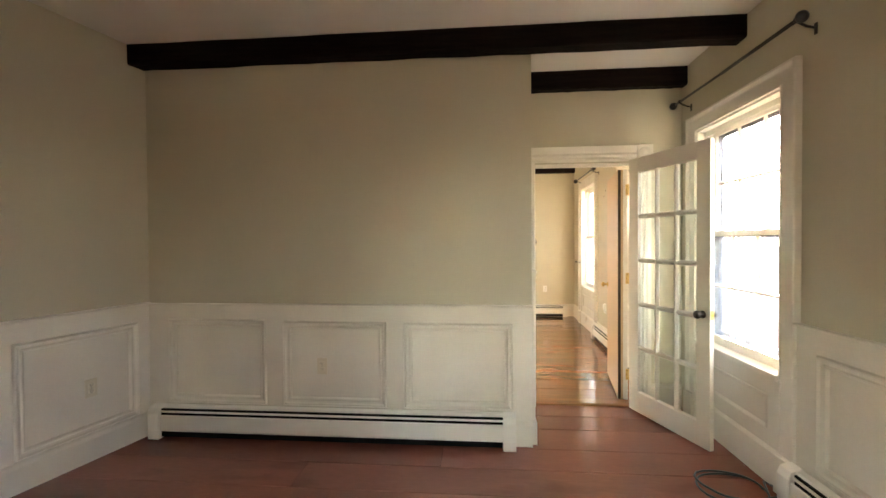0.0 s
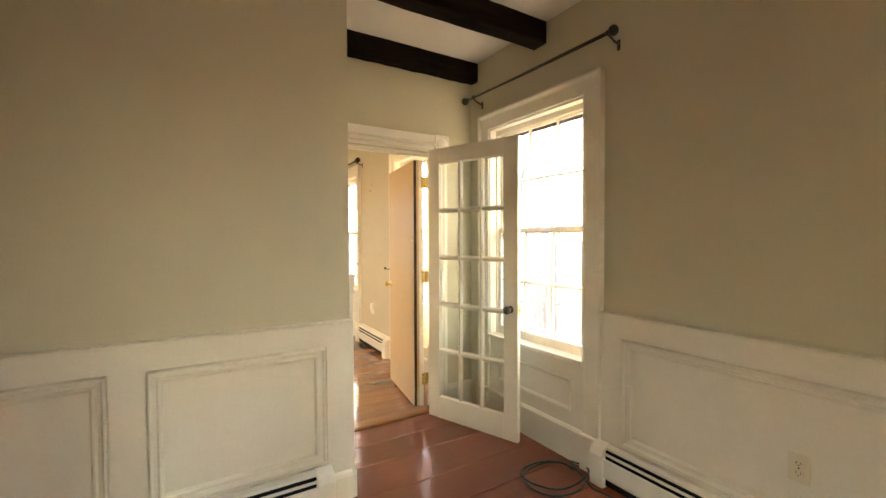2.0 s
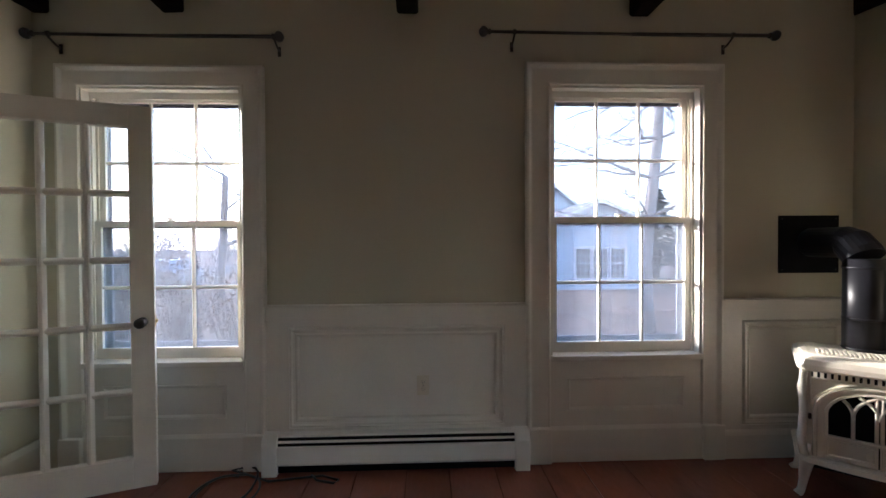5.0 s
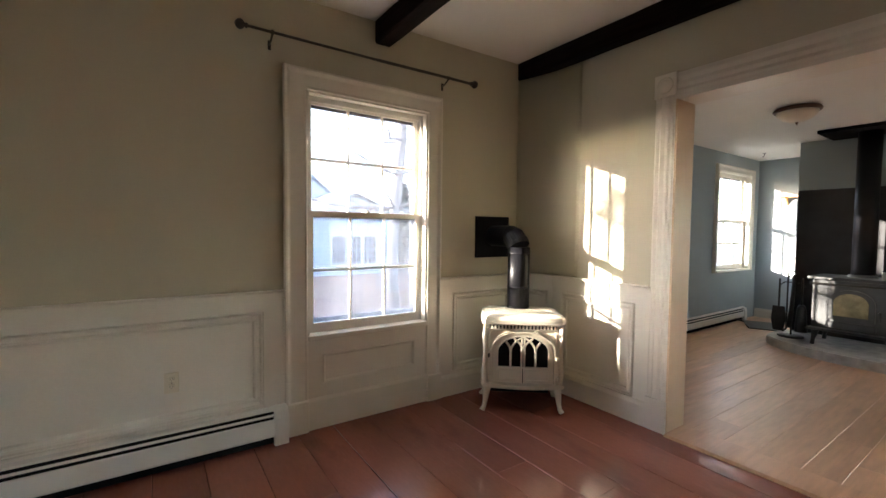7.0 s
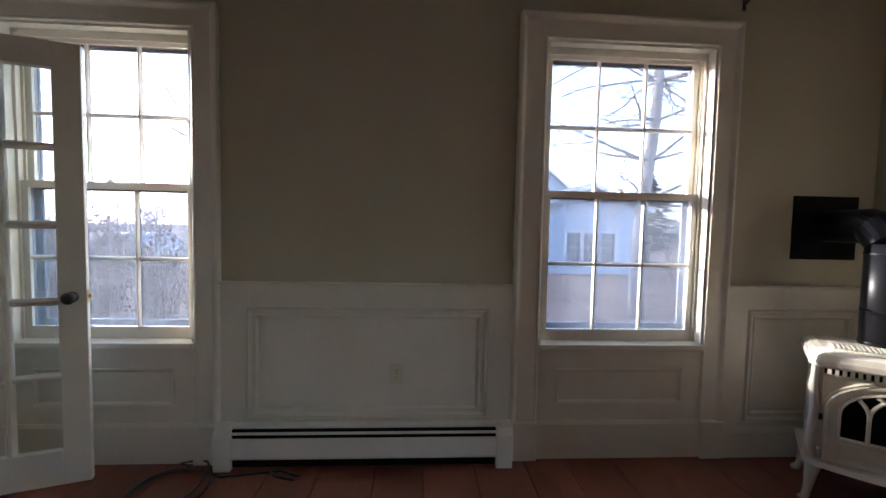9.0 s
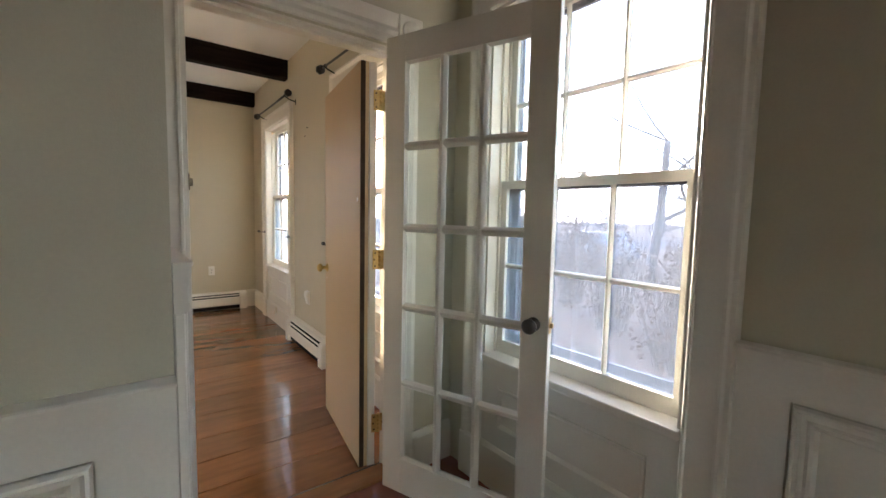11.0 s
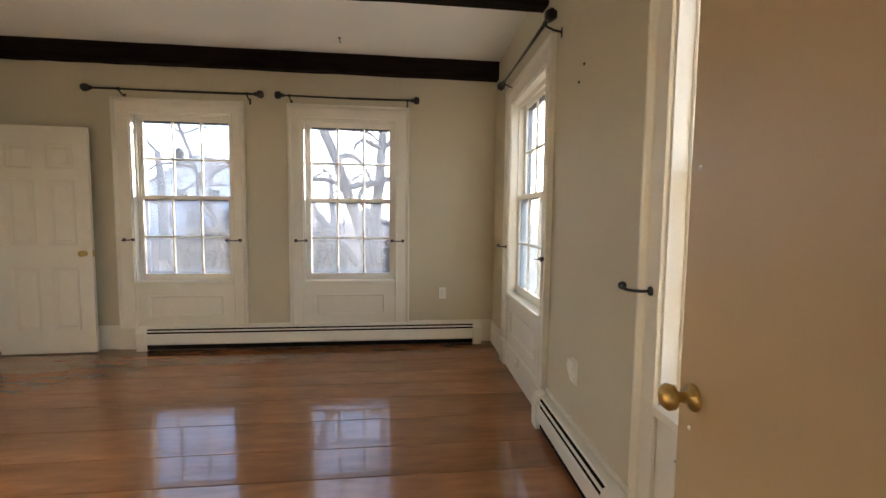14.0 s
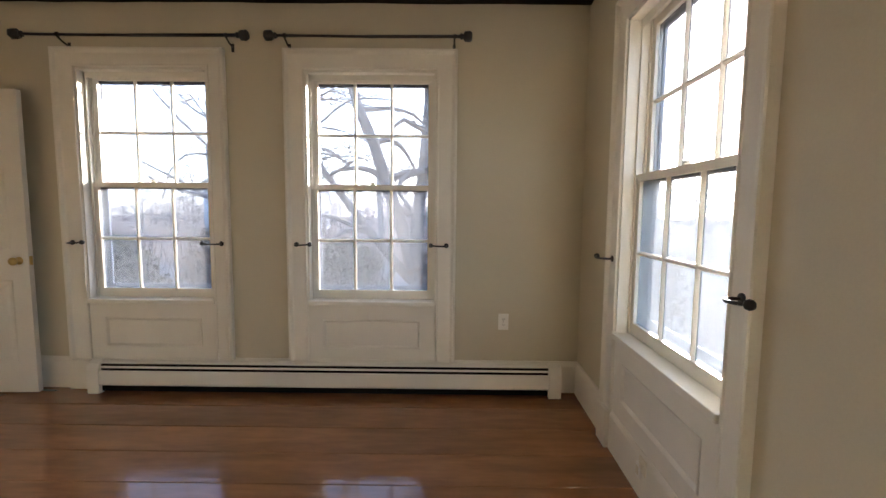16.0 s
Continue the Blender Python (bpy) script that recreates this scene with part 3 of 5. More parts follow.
def curtain_rod(m, u0, u1, z, off, style, label, brackets):
    """style: 'ball' for round finials, 'cube' for faceted ones."""
    mat = STEEL if style == "ball" else IRON
    r = thing("curtain_rod", label, "curtain rod", m, group="curtain rods")
    part("rod", tube(bmesh.new(), [(u0 + 0.03, -off, z), ((u0 + u1) / 2, -off, z - 0.004), (u1 - 0.03, -off, z)], 0.0085, 10), mat, r)
    part("rod_sleeve", tube(bmesh.new(), [((u0 + u1) / 2, -off, z - 0.004), (u1 - 0.04, -off, z)], 0.0105, 10), mat, r)
    for u, s in ((u0, -1), (u1, 1)):
        bm = bmesh.new()
        if style == "ball":
            lathe(bm, [(0.012, -0.035), (0.016, -0.030), (0.016, -0.024), (0.010, -0.020), (0.026, -0.006), (0.030, 0.006), (0.026, 0.020), (0.014, 0.030), (0.004, 0.034)],
                  14, pose(u, -off, z, 0, 90 * s))
        else:
            lathe(bm, [(0.013, -0.045), (0.020, -0.04), (0.020, -0.03), (0.012, -0.026), (0.034, -0.012), (0.036, 0.022), (0.026, 0.034)], 6, pose(u, -off, z, 0, 90 * s))
        part("finial", bm, mat, r)
    for u in brackets:
        bm = tube(bmesh.new(), [(u, 0.0, z - 0.045), (u, -off * 0.5, z - 0.035), (u, -off * 0.9, z - 0.018), (u, -off, z - 0.012)], 0.006, 8)
        lathe(bm, [(0.014, -0.008), (0.014, 0.008)], 10, pose(u, -off, z, 0, 90))
        box(bm, u - 0.009, -0.004, z - 0.075, u + 0.009, 0.002, z - 0.02)
        part("bracket", bm, mat, r)
    return r


def holdback(m, u, z, side, off=0.0):
    """A curtain hook: a knob and a curved arm."""
    h = thing("curtain_holdback", "black iron curtain holdback hook on the window casing", "curtain hook", m @ pose(u, -off, z), group="curtain holdbacks")
    bm = tube(bmesh.new(), [(0, 0, 0), (0, -0.035, 0), (side * 0.012, -0.058, 0), (side * 0.04, -0.070, 0.0), (side * 0.075, -0.068, 0.002), (side * 0.10, -0.055, 0.004)], 0.0055, 8)
    part("arm", bm, IRON, h)
    bm = lathe(bmesh.new(), [(0.003, -0.016), (0.013, -0.010), (0.016, 0), (0.012, 0.010), (0.003, 0.015)], 12, pose(side * 0.106, -0.05, 0.004, 90))
    part("knob", bm, IRON, h)
    bm = lathe(bmesh.new(), [(0.017, 0.0), (0.017, 0.004), (0.009, 0.008)], 12, pose(0, 0, 0, 90))
    part("rosette", bm, IRON, h)
    return h


def beam(m, x0, x1, y0, y1, z0, z1, label="dark stained rough-hewn ceiling beam"):
    rng = random.Random(int(abs(y0) * 1000))
    bm = bmesh.new()
    n = 24
    rings = []
    for i in range(n + 1):
        x = x0 + (x1 - x0) * i / n
        j = [rng.uniform(-0.004, 0.004) for _ in range(8)]
        c = 0.010
        pts = [(y0 + j[0], z1), (y0 + j[1], z0 + c), (y0 + c, z0 + j[2]), (y1 - c, z0 + j[3]), (y1 + j[4], z0 + c), (y1 + j[5], z1)]
        rings.append([bm.verts.new((x, *p)) for p in pts])
    for a, b in zip(rings, rings[1:]):
        for k in range(6):
            bm.faces.new((a[k], a[(k + 1) % 6], b[(k + 1) % 6], b[k]))
    bm.faces.new(rings[0])
    bm.faces.new(rings[-1][::-1])
    return solid("ceiling_beam", bm, BEAM, label, "beam", kind="structure", group="ceiling beams", m=m)


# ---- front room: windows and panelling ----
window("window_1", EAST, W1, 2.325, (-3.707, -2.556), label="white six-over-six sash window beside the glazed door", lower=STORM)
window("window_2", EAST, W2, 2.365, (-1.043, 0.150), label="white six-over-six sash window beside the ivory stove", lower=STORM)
wainscot("wainscot_east", EAST, -2.556, -1.043, [(-2.43, -1.17, 0.235, 0.825)], base_h=0.20)
wainscot("wainscot_stove", EAST, 0.150, 0.99, [(0.275, 0.925, 0.195, 0.835)], top=0.965)
wainscot("wainscot_alcove", ALCOVE, -2.42, 0.362, [(-2.24, -1.50, 0.235, 0.845), (-1.38, -0.635, 0.235, 0.835), (-0.515, 0.235, 0.235, 0.83)], top=0.955)
wainscot("wainscot_left", LEFT, -2.6, -0.02, [(-0.80, -0.10, 0.17, 0.835), (-1.70, -0.95, 0.17, 0.835), (-2.5, -1.85, 0.17, 0.835)], top=0.965)
wainscot("wainscot_south", SOUTH, -1.30, -0.44, [(-1.20, -0.545, 0.17, 0.845)], top=0.975)
post = pose(1.66, -0.985, 0, 0, 0, 180 + math.degrees(math.atan2(0.1035, 0.36)))
wainscot("wainscot_post", post, 0.02, 0.372, [(0.0201, 0.33, 0.20, 0.84)], top=0.975)

# cased opening to the blue room
o = thing("cased_opening", "wide white cased opening with fluted casing and rosettes", "door frame", SOUTH, kind="structure")
for a, b, s in ((-0.44, -0.31, 1), (1.76, 1.89, 1)):
    bm = prism(bmesh.new(), [(a, 0.002), (a, -0.022), (a + 0.012, -0.028), (a + 0.03, -0.020), (a + 0.042, -0.028), (a + 0.065, -0.020), (a + 0.088, -0.028), (a + 0.10, -0.020), (a + 0.118, -0.028), (b, -0.022), (b, 0.002)], 0.22, 2.23, "z")
    part("casing", bm, TRIM, o)
    part("plinth", rbox(a - 0.008, -0.040, 0, b + 0.006, 0.002, 0.22, 0.004), TRIM, o)
    bm = rbox(a - 0.008, -0.036, 2.23, b + 0.008, 0.002, 2.38, 0.004)
    lathe(bm, [(0.052, 0), (0.05, 0.008), (0.038, 0.004), (0.03, 0.012), (0.012, 0.014)], 20, pose((a + b) / 2, -0.036, 2.305, 90))
    part("rosette", bm, TRIM, o)
bm = prism(bmesh.new(), [(0.002, 2.235), (-0.022, 2.235), (-0.028, 2.25), (-0.020, 2.27), (-0.030, 2.29), (-0.020, 2.315), (-0.028, 2.34), (-0.022, 2.37), (0.002, 2.37)], -0.302, 1.752, "x")
part("head_casing", bm, TRIM, o)
part("jamb", box(bmesh.new(), -0.3095, -0.02, 0.0, -0.298, 0.205, 2.205), JAMB, o, "jamb with warm light in its colour")
part("jamb", box(bmesh.new(), 1.748, -0.02, 0.0, 1.7595, 0.205, 2.205), JAMB, o, "jamb with warm light in its colour")
part("head_jamb", box(bmesh.new(), -0.3095, -0.02, 2.2055, 1.7595, 0.205, 2.2345), TRIM, o)
bm = prism(bmesh.new(), [(-0.06, 0.0), (-0.06, 0.004), (-0.04, 0.014), (0.20, 0.014), (0.22, 0.004), (0.22, 0.0)], -0.298, 1.748, "x")
part("threshold", bm, PINE, o, "worn bare wooden threshold")

# doorway casing
d = thing("doorway_frame", "white doorway frame with fluted head casing and rosette corner", "door frame", DOORWALL, kind="structure")
bm = prism(bmesh.new(), [(0.3685, 0.002), (0.3685, -0.040), (0.378, -0.042), (0.381, -0.052), (0.388, -0.054), (0.392, -0.047), (0.396, -0.054), (0.403, -0.054), (0.406, -0.046), (0.412, -0.044), (0.446, -0.044),
                              (0.450, -0.050), (0.458, -0.051), (0.462, -0.044), (0.473, -0.042), (0.473, 0.002)], 0.0, 2.04, "z")
part("casing", bm, WORN, d)
bm = prism(bmesh.new(), [(1.314, 0.002), (1.314, -0.014), (1.325, -0.022), (1.34, -0.018), (1.355, -0.026), (1.37, -0.018), (1.39, -0.026), (1.415, -0.02), (1.415, 0.002)], 0.0, 2.04, "z")
part("casing", bm, TRIM, d)
bm = prism(bmesh.new(), [(0.002, 2.04), (-0.018, 2.04), (-0.024, 2.055), (-0.018, 2.075), (-0.028, 2.09), (-0.018, 2.11), (-0.026, 2.135), (-0.032, 2.165), (0.002, 2.165)], 0.395, 1.30, "x")
part("head_casing", bm, TRIM, d)
bm = rbox(1.30, -0.036, 2.035, 1.425, 0.002, 2.17, 0.004)
lathe(bm, [(0.048, 0), (0.046, 0.008), (0.034, 0.004), (0.028, 0.012), (0.010, 0.014)], 20, pose(1.362, -0.036, 2.102, 90))
part("rosette", bm, TRIM, d)
bm = bmesh.new()
box(bm, 0.4735, -0.040, 0.0, 0.477, 0.0025, 2.02)
box(bm, 0.4625, 0.0025, 0.0, 0.477, 0.17, 2.02)
part("jamb", bm, WORN, d)
part("jamb", box(bmesh.new(), 1.31, 0.0025, 0.0, 1.3245, 0.13, 2.02), WORN, d)
part("head_jamb", box(bmesh.new(), 0.4625, 0.0025, 2.0205, 1.3245, 0.135, 2.0295), WORN, d)
part("door_stop", box(bmesh.new(), 0.478, 0.040, 2.008, 1.309, 0.075, 2.020), WORN, d)
bm = box(bmesh.new(), 0.476, 0.108, 0.0, 0.4800, 0.126, 2.02)
part("chipped_edge", bm, BARE, d, "jamb edge with chipped paint")
bm = prism(bmesh.new(), [(0.0, 0.0), (0.0, 0.010), (0.02, 0.018), (0.11, 0.018), (0.13, 0.010), (0.13, 0.0)], 0.478, 1.309, "x")
part("threshold", bm, OAK, d, "worn varnished threshold")
bm = prism(bmesh.new(), [(0.4765, 0.050), (0.483, 0.052), (0.484, 0.060), (0.480, 0.065), (0.480, 0.076), (0.485, 0.080), (0.485, 0.092), (0.481, 0.097), (0.481, 0.106), (0.4765, 0.107)], 0.0, 2.007, "z")
part("stop_moulding", bm, WORN, d)
bm = prism(bmesh.new(), [(0.4765, -0.012), (0.481, -0.010), (0.482, -0.002), (0.479, 0.004), (0.479, 0.014), (0.482, 0.018), (0.482, 0.030), (0.4765, 0.034)], 0.0, 2.007, "z")
part("edge_bead", bm, WORN, d)
bm = rbox(0.476, -0.045, 1.352, 0.4795, -0.023, 1.408, 0.001)
box(bm, 0.479, -0.047, 1.371, 0.485, -0.020, 1.389)
lathe(bm, [(0.006, -0.013), (0.007, 0), (0.006, 0.013)], 10, pose(0.484, -0.031, 1.380))
part("catch_plate", bm, NICKEL, d, "small steel roller catch")
for z in (1.360, 1.400):
    part("screw", lathe(bmesh.new(), [(0.004, 0), (0.003, 0.0015)], 8, pose(0.4795, -0.034, z, 0, 90)), IRON, d)
bm = rbox(0.4768, 0.128, 0.812, 0.4795, 0.160, 0.888, 0.001)
part("strike_plate", bm, BLACK, d, "dark strike plate")

# return wall panelling with high rail
s = thing("wainscot_return", "white painted rail over a sunk panel on the return wall", "wainscot", SIDE, kind="structure")
cap = [(0.002, 1.078), (-0.020, 1.078), (-0.028, 1.092), (-0.022, 1.105), (-0.022, 1.13), (-0.030, 1.138), (-0.024, 1.15), (-0.026, 1.168), (-0.034, 1.176), (-0.034, 1.182), (0.002, 1.182)]
part("cap_rail", prism(bmesh.new(), cap, 0.0, 0.69, "x"), TRIM, s)
part("stile", rbox(0.625, -0.018, 0.18, 0.69, 0.002, 1.077, 0.003), TRIM, s)
part("stile", rbox(0.0, -0.018, 0.18, 0.09, 0.002, 1.077, 0.003), TRIM, s)
bm = prism(bmesh.new(), [(0.002, 0.0), (-0.03, 0.0), (-0.03, 0.15), (-0.018, 0.18), (0.002, 0.18)], 0.0, 0.69, "x")
part("baseboard", bm, TRIM, s)
part("panel_gap", box(bmesh.new(), 0.6195, -0.0035, 0.25, 0.6245, 0.002, 1.074), BLACK, s, "dark open joint beside the stile")
part("corner_stop", rbox(0.66, -0.012, 1.184, 0.70, 0.002, 2.03, 0.003), TRIM, s)
th = thing("thermostat", "white wall thermostat with a small dark display", "thermostat", SIDE @ pose(0.466, 0, 1.500))
part("housing", rbox(-0.065, -0.030, 0, 0.065, -0.004, 0.105, 0.006, 2), WHITEPL, th)
part("base_plate", rbox(-0.070, -0.005, -0.004, 0.070, 0.001, 0.109, 0.002), WHITEPL, th)
part("display", box(bmesh.new(), -0.012, -0.0312, 0.045, 0.030, -0.0302, 0.078), SLOT, th, "dark display")
for dz in (0.05, 0.066):
    part("button", rbox(0.042, -0.033, dz, 0.054, -0.029, dz + 0.009, 0.002), WHITEPL, th)

# heaters and outlets of the front room
heater(EAST, -2.56, -1.04, "white metal baseboard heater under the panelling between windows", off=0.037)
heater(ALCOVE, -2.34, 0.245, "long white metal baseboard heater along the panelled wall", off=0.037, z=0.23)
outlet(EAST, -1.653, 0.47, off=0.003)
outlet(ALCOVE, -1.10, 0.515, off=0.003)
outlet(LEFT, -0.40, 0.46, off=0.003)

# beams
beam(None, -2.9, 1.66, 3.005, 3.128, 2.635, 2.785)
beam(None, 0.37, 1.66, 3.755, 3.848, 2.620, 2.775)
beam(None, -3.2, 1.66, 1.67, 1.79, 2.65, 2.80)
beam(None, -3.3, 1.66, 0.29, 0.41, 2.655, 2.82)
beam(None, -3.5, 1.66, -1.086, -0.975, 2.68, 2.835)

curtain_rod(EAST, -3.80, -2.45, 2.465, 0.085, "ball", "thin grey metal curtain rod with ball finials", (-3.69, -2.47))
curtain_rod(EAST, -1.29, 0.41, 2.51, 0.085, "ball", "thin grey metal curtain rod with ball finials", (-1.12, 0.16))


# ---- doors ----
def knob(bm, p, axis_m, big=0.026):
    lathe(bm, [(0.026, 0), (0.026, 0.005), (0.011, 0.010), (0.010, 0.030), (big, 0.038), (big + 0.002, 0.050), (big - 0.006, 0.060), (0.006, 0.064)], 16, p @ axis_m)


def hinge(parent, x, y, z, mat=BRASS, turn=0):
    bm = bmesh.new()
    tube(bm, [(x, y, z - 0.05), (x, y, z + 0.05)], 0.006, 10)
    for k in range(5):
        lathe(bm, [(0.0085, z - 0.048 + k * 0.02), (0.0085, z - 0.036 + k * 0.02)], 10, Matrix.Translation((x, y, 0)))
    h = part("hinge", bm, mat, parent, "brass butt hinge")
    for s in (-1, 1):
        m = pose(x, y, z, 0, 0, turn)
        bm = rbox(min(0.004 * s, 0.036 * s), -0.0015, -0.047, max(0.004 * s, 0.036 * s), 0.0015, 0.047, 0.001)
        bmesh.ops.transform(bm, matrix=m, verts=bm.verts[:])
        leaf = part("leaf", bm, mat, parent, "brass hinge leaf")
        for dz in (-0.032, 0, 0.032):
            bm = lathe(bmesh.new(), [(0.0045, -0.003), (0.0045, 0.003)], 8, m @ pose(0.024 * s + 0.004 * (dz == 0), 0, dz, 90))
            part("screw", bm, DARKEDGE, leaf)
    return h


W, H, T = 0.765, 2.03, 0.035
fd = thing("french_door", "white fifteen-pane glazed door standing open", "door", pose(1.247, 3.815, 0.012, 0, 0, -70.2))
st, top, bot = 0.105, 0.115, 0.165
for a, b in ((0, st), (W - st, W)):
    part("stile", rbox(a, -T / 2, 0, b, T / 2, H, 0.002), TRIM, fd)
part("top_rail", rbox(st, -T / 2, H - top, W - st, T / 2, H, 0.002), TRIM, fd)
part("bottom_rail", rbox(st, -T / 2, 0, W - st, T / 2, bot, 0.002), TRIM, fd)
gx = [st + (W - 2 * st) * i / 3 for i in range(4)]
gz = [bot + (H - top - bot) * i / 5 for i in range(6)]
for c in gx[1:3]:
    bm = prism(bmesh.new(), [(c - 0.011, -0.008), (c - 0.005, -0.016), (c + 0.005, -0.016), (c + 0.011, -0.008), (c + 0.011, 0.008), (c + 0.005, 0.016), (c - 0.005, 0.016), (c - 0.011, 0.008)], bot, H - top, "z")
    part("muntin", bm, TRIM, fd)
for c in gz[1:5]:
    bm = bmesh.new()
    for i in range(3):
        prism(bm, [(-0.008, c - 0.011), (-0.016, c - 0.005), (-0.016, c + 0.005), (-0.008, c + 0.011), (0.008, c + 0.011), (0.016, c + 0.005), (0.016, c - 0.005), (0.008, c - 0.011)],
              gx[i] + (0.0112 if i else 0), gx[i + 1] - (0.0112 if i < 2 else 0), "x")
    part("muntin", bm, TRIM, fd)
for i in range(3):
    for j in range(5):
        a, b = gx[i] + (0.011 if i else 0), gx[i + 1] - (0.011 if i < 2 else 0)
        e, f = gz[j] + (0.011 if j else 0), gz[j + 1] - (0.011 if j < 4 else 0)
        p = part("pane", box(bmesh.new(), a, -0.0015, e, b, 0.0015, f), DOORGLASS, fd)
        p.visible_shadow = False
        bm = bmesh.new()
        for s in (-1, 1):
            sweep_rect(bm, a, e, b, f, [(0.0, 0.002 * s), (0.0, 0.012 * s), (0.007, 0.004 * s), (0.007, 0.002 * s)])
        part("glazing_bead", bm, TRIM, fd)
for s in (-1, 1):
    bm = bmesh.new()
    knob(bm, Matrix.Translation((W - 0.055, s * T / 2, 0.885)), pose(0, 0, 0, -90 * s))
    part("knob", bm, STEEL, fd, "dark pewter door knob")
part("latch_plate", box(bmesh.new(), W - 0.0005, -0.012, 0.855, W + 0.0015, 0.012, 0.915), BRASS, fd, "brass latch plate")
bm = rbox(W + 0.001, -0.006, 0.876, W + 0.012, 0.006, 0.894, 0.002)
part("latch_bolt", bm, BRASS, fd)

td = thing("tan_door", "flat tan painted slab door standing open", "door", pose(1.198, 3.985, 0.018, 0, 0, 80.2))
TW, TH, TT = 0.745, 1.975, 0.042
part("slab", rbox(0.003, -TT, 0, TW, 0, TH, 0.002), TAN, td)
part("hinge_edge", box(bmesh.new(), 0, -0.023, 0.001, 0.0035, -0.001, TH - 0.001), DARKEDGE, td, "dark bare wooden hinge edge")
part("hinge_strip", rbox(-0.002, -TT - 0.036, 0, 0.03, -TT - 0.001, TH, 0.002), TRIM, td, "white painted hinge strip")
for s in (0, 1):
    bm = bmesh.new()
    knob(bm, Matrix.Translation((TW - 0.055, 0.0 if s else -TT, 0.925)), pose(0, 0, 0, -90 if s else 90), 0.024)
    part("knob", bm, BRASS, td, "brass door knob")
for z in (0.22, 1.045, 1.80):
    hinge(td, -0.008, -0.096, z, turn=90)
for x, z in ((0.045, 1.335), (0.70, 0.86), (0.71, 1.36)):
    bm = lathe(bmesh.new(), [(0.010 if x < 0.1 else 0.005, 0), (0.008 if x < 0.1 else 0.004, 0.002), (0.002, 0.003)], 12, pose(x, 0.0, z, -90))
    part("hole_plug", bm, WHITEPL, td)

# six-panel door in the far corner
PW, PH = 0.77, 2.03
pd = thing("panel_door", "white six-panel door standing open against the wall", "door", pose(-2.75, 8.085, 0.012, 0, 0, 2.2))
PX = [(0.115, 0.335), (0.435, 0.655)]
PZ = [(0.20, 0.78), (0.98, 1.56), (1.66, 1.88)]
holes = [(a, b, c, e) for a, b in PX for c, e in PZ]
part("frame", wall_bm(0, PW, 0, PH, 0.035, holes, -0.035), TRIM, pd)
for a, b, c, e in holes:
    bm = box(bmesh.new(), a, -0.026, c, b, -0.009, e)
    sweep_rect(bm, a, c, b, e, [(0.0, -0.026), (0.0, -0.034), (0.016, -0.0265), (0.016, -0.026)])
    sweep_rect(bm, a + 0.035, c + 0.035, b - 0.035, e - 0.035, [(0.0, -0.0255), (0.018, -0.033), (0.020, -0.0255)])
    box(bm, a + 0.054, -0.0325, c + 0.054, b - 0.054, -0.0255, e - 0.054)
    part("panel", bm, TRIM, pd)
bm = bmesh.new()
knob(bm, Matrix.Translation((PW - 0.06, -0.035, 0.91)), pose(0, 0, 0, 90), 0.025)
part("knob", bm, BRASS, pd, "polished brass door knob")
part("latch_plate", box(bmesh.new(), PW - 0.001, -0.030, 0.88, PW + 0.002, -0.006, 0.94), BRASS, pd)
f = thing("doorway_frame_far", "white door casing with corner block", "door frame", pose(-2.83, 8.05, 0, 0, 0, 90), kind="structure")
part("casing", rbox(-0.10, -0.03, 0, 0.02, 0.1, 2.06, 0.004), TRIM, f)
part("corner_block", rbox(-0.12, -0.05, 2.06, 0.03, 0.1, 2.20, 0.004), TRIM, f)


# ---- ivory stove ----
def gas_stove(m):
    s = thing("enamel_stove", "ivory enamelled cast-iron stove with arched tracery doors", "stove", m)
    w, dp = 0.275, 0.17
    # legs
    for sx in (-1, 1):
        for sy in (-1, 1):
            bm = bmesh.new()
            pts = [(sx * 0.255, sy * 0.14, 0.20), (sx * 0.265, sy * 0.147, 0.14), (sx * 0.272, sy * 0.150, 0.07), (sx * 0.280, sy * 0.155, 0.025), (sx * 0.295, sy * 0.165, 0.0)]
            tube(bm, pts, [0.036, 0.028, 0.019, 0.017, 0.022], 8)
            part("leg", bm, ENAMEL, s)
    bm = bmesh.new()
    bow = [(-w - 0.03 + (2 * w + 0.06) * k / 10, -dp - 0.012 - 0.036 * math.sin(math.pi * k / 10)) for k in range(11)]
    lathe_pts = bow + [(w + 0.03, dp + 0.02), (-w - 0.03, dp + 0.02)]
    prism(bm, lathe_pts, 0.185, 0.212, "z")
    bmesh.ops.bevel(bm, geom=bm.edges[:], offset=0.007, segments=2, affect="EDGES")
    part("base", bm, ENAMEL, s)
    part("firebox", rbox(-w + 0.004, -dp + 0.012, 0.21, w - 0.004, dp, 0.655, 0.01), ENAMEL, s)
    # corner columns
    for sx in (-1, 1):
        bm = tube(bmesh.new(), [(sx * (w - 0.006), -dp + 0.012, 0.21), (sx * (w + 0.008), -dp + 0.008, 0.30), (sx * (w - 0.004), -dp + 0.01, 0.44), (sx * (w + 0.006), -dp + 0.008, 0.56), (sx * (w - 0.004), -dp + 0.012, 0.655)], 0.020, 10)
        part("corner_column", bm, ENAMEL, s)
    # vent slot band under the top
    bm = box(bmesh.new(), -w + 0.03, -dp - 0.002, 0.622, w - 0.03, -dp + 0.014, 0.65)
    part("vent_slot", bm, BLACK, s)
    for i in range(19):
        x = -w + 0.045 + i * (2 * w - 0.09) / 18
        part("vent_bar", box(bmesh.new(), x - 0.007, -dp - 0.008, 0.622, x + 0.007, -dp + 0.002, 0.65), ENAMEL, s)
    # top
    bm = bmesh.new()
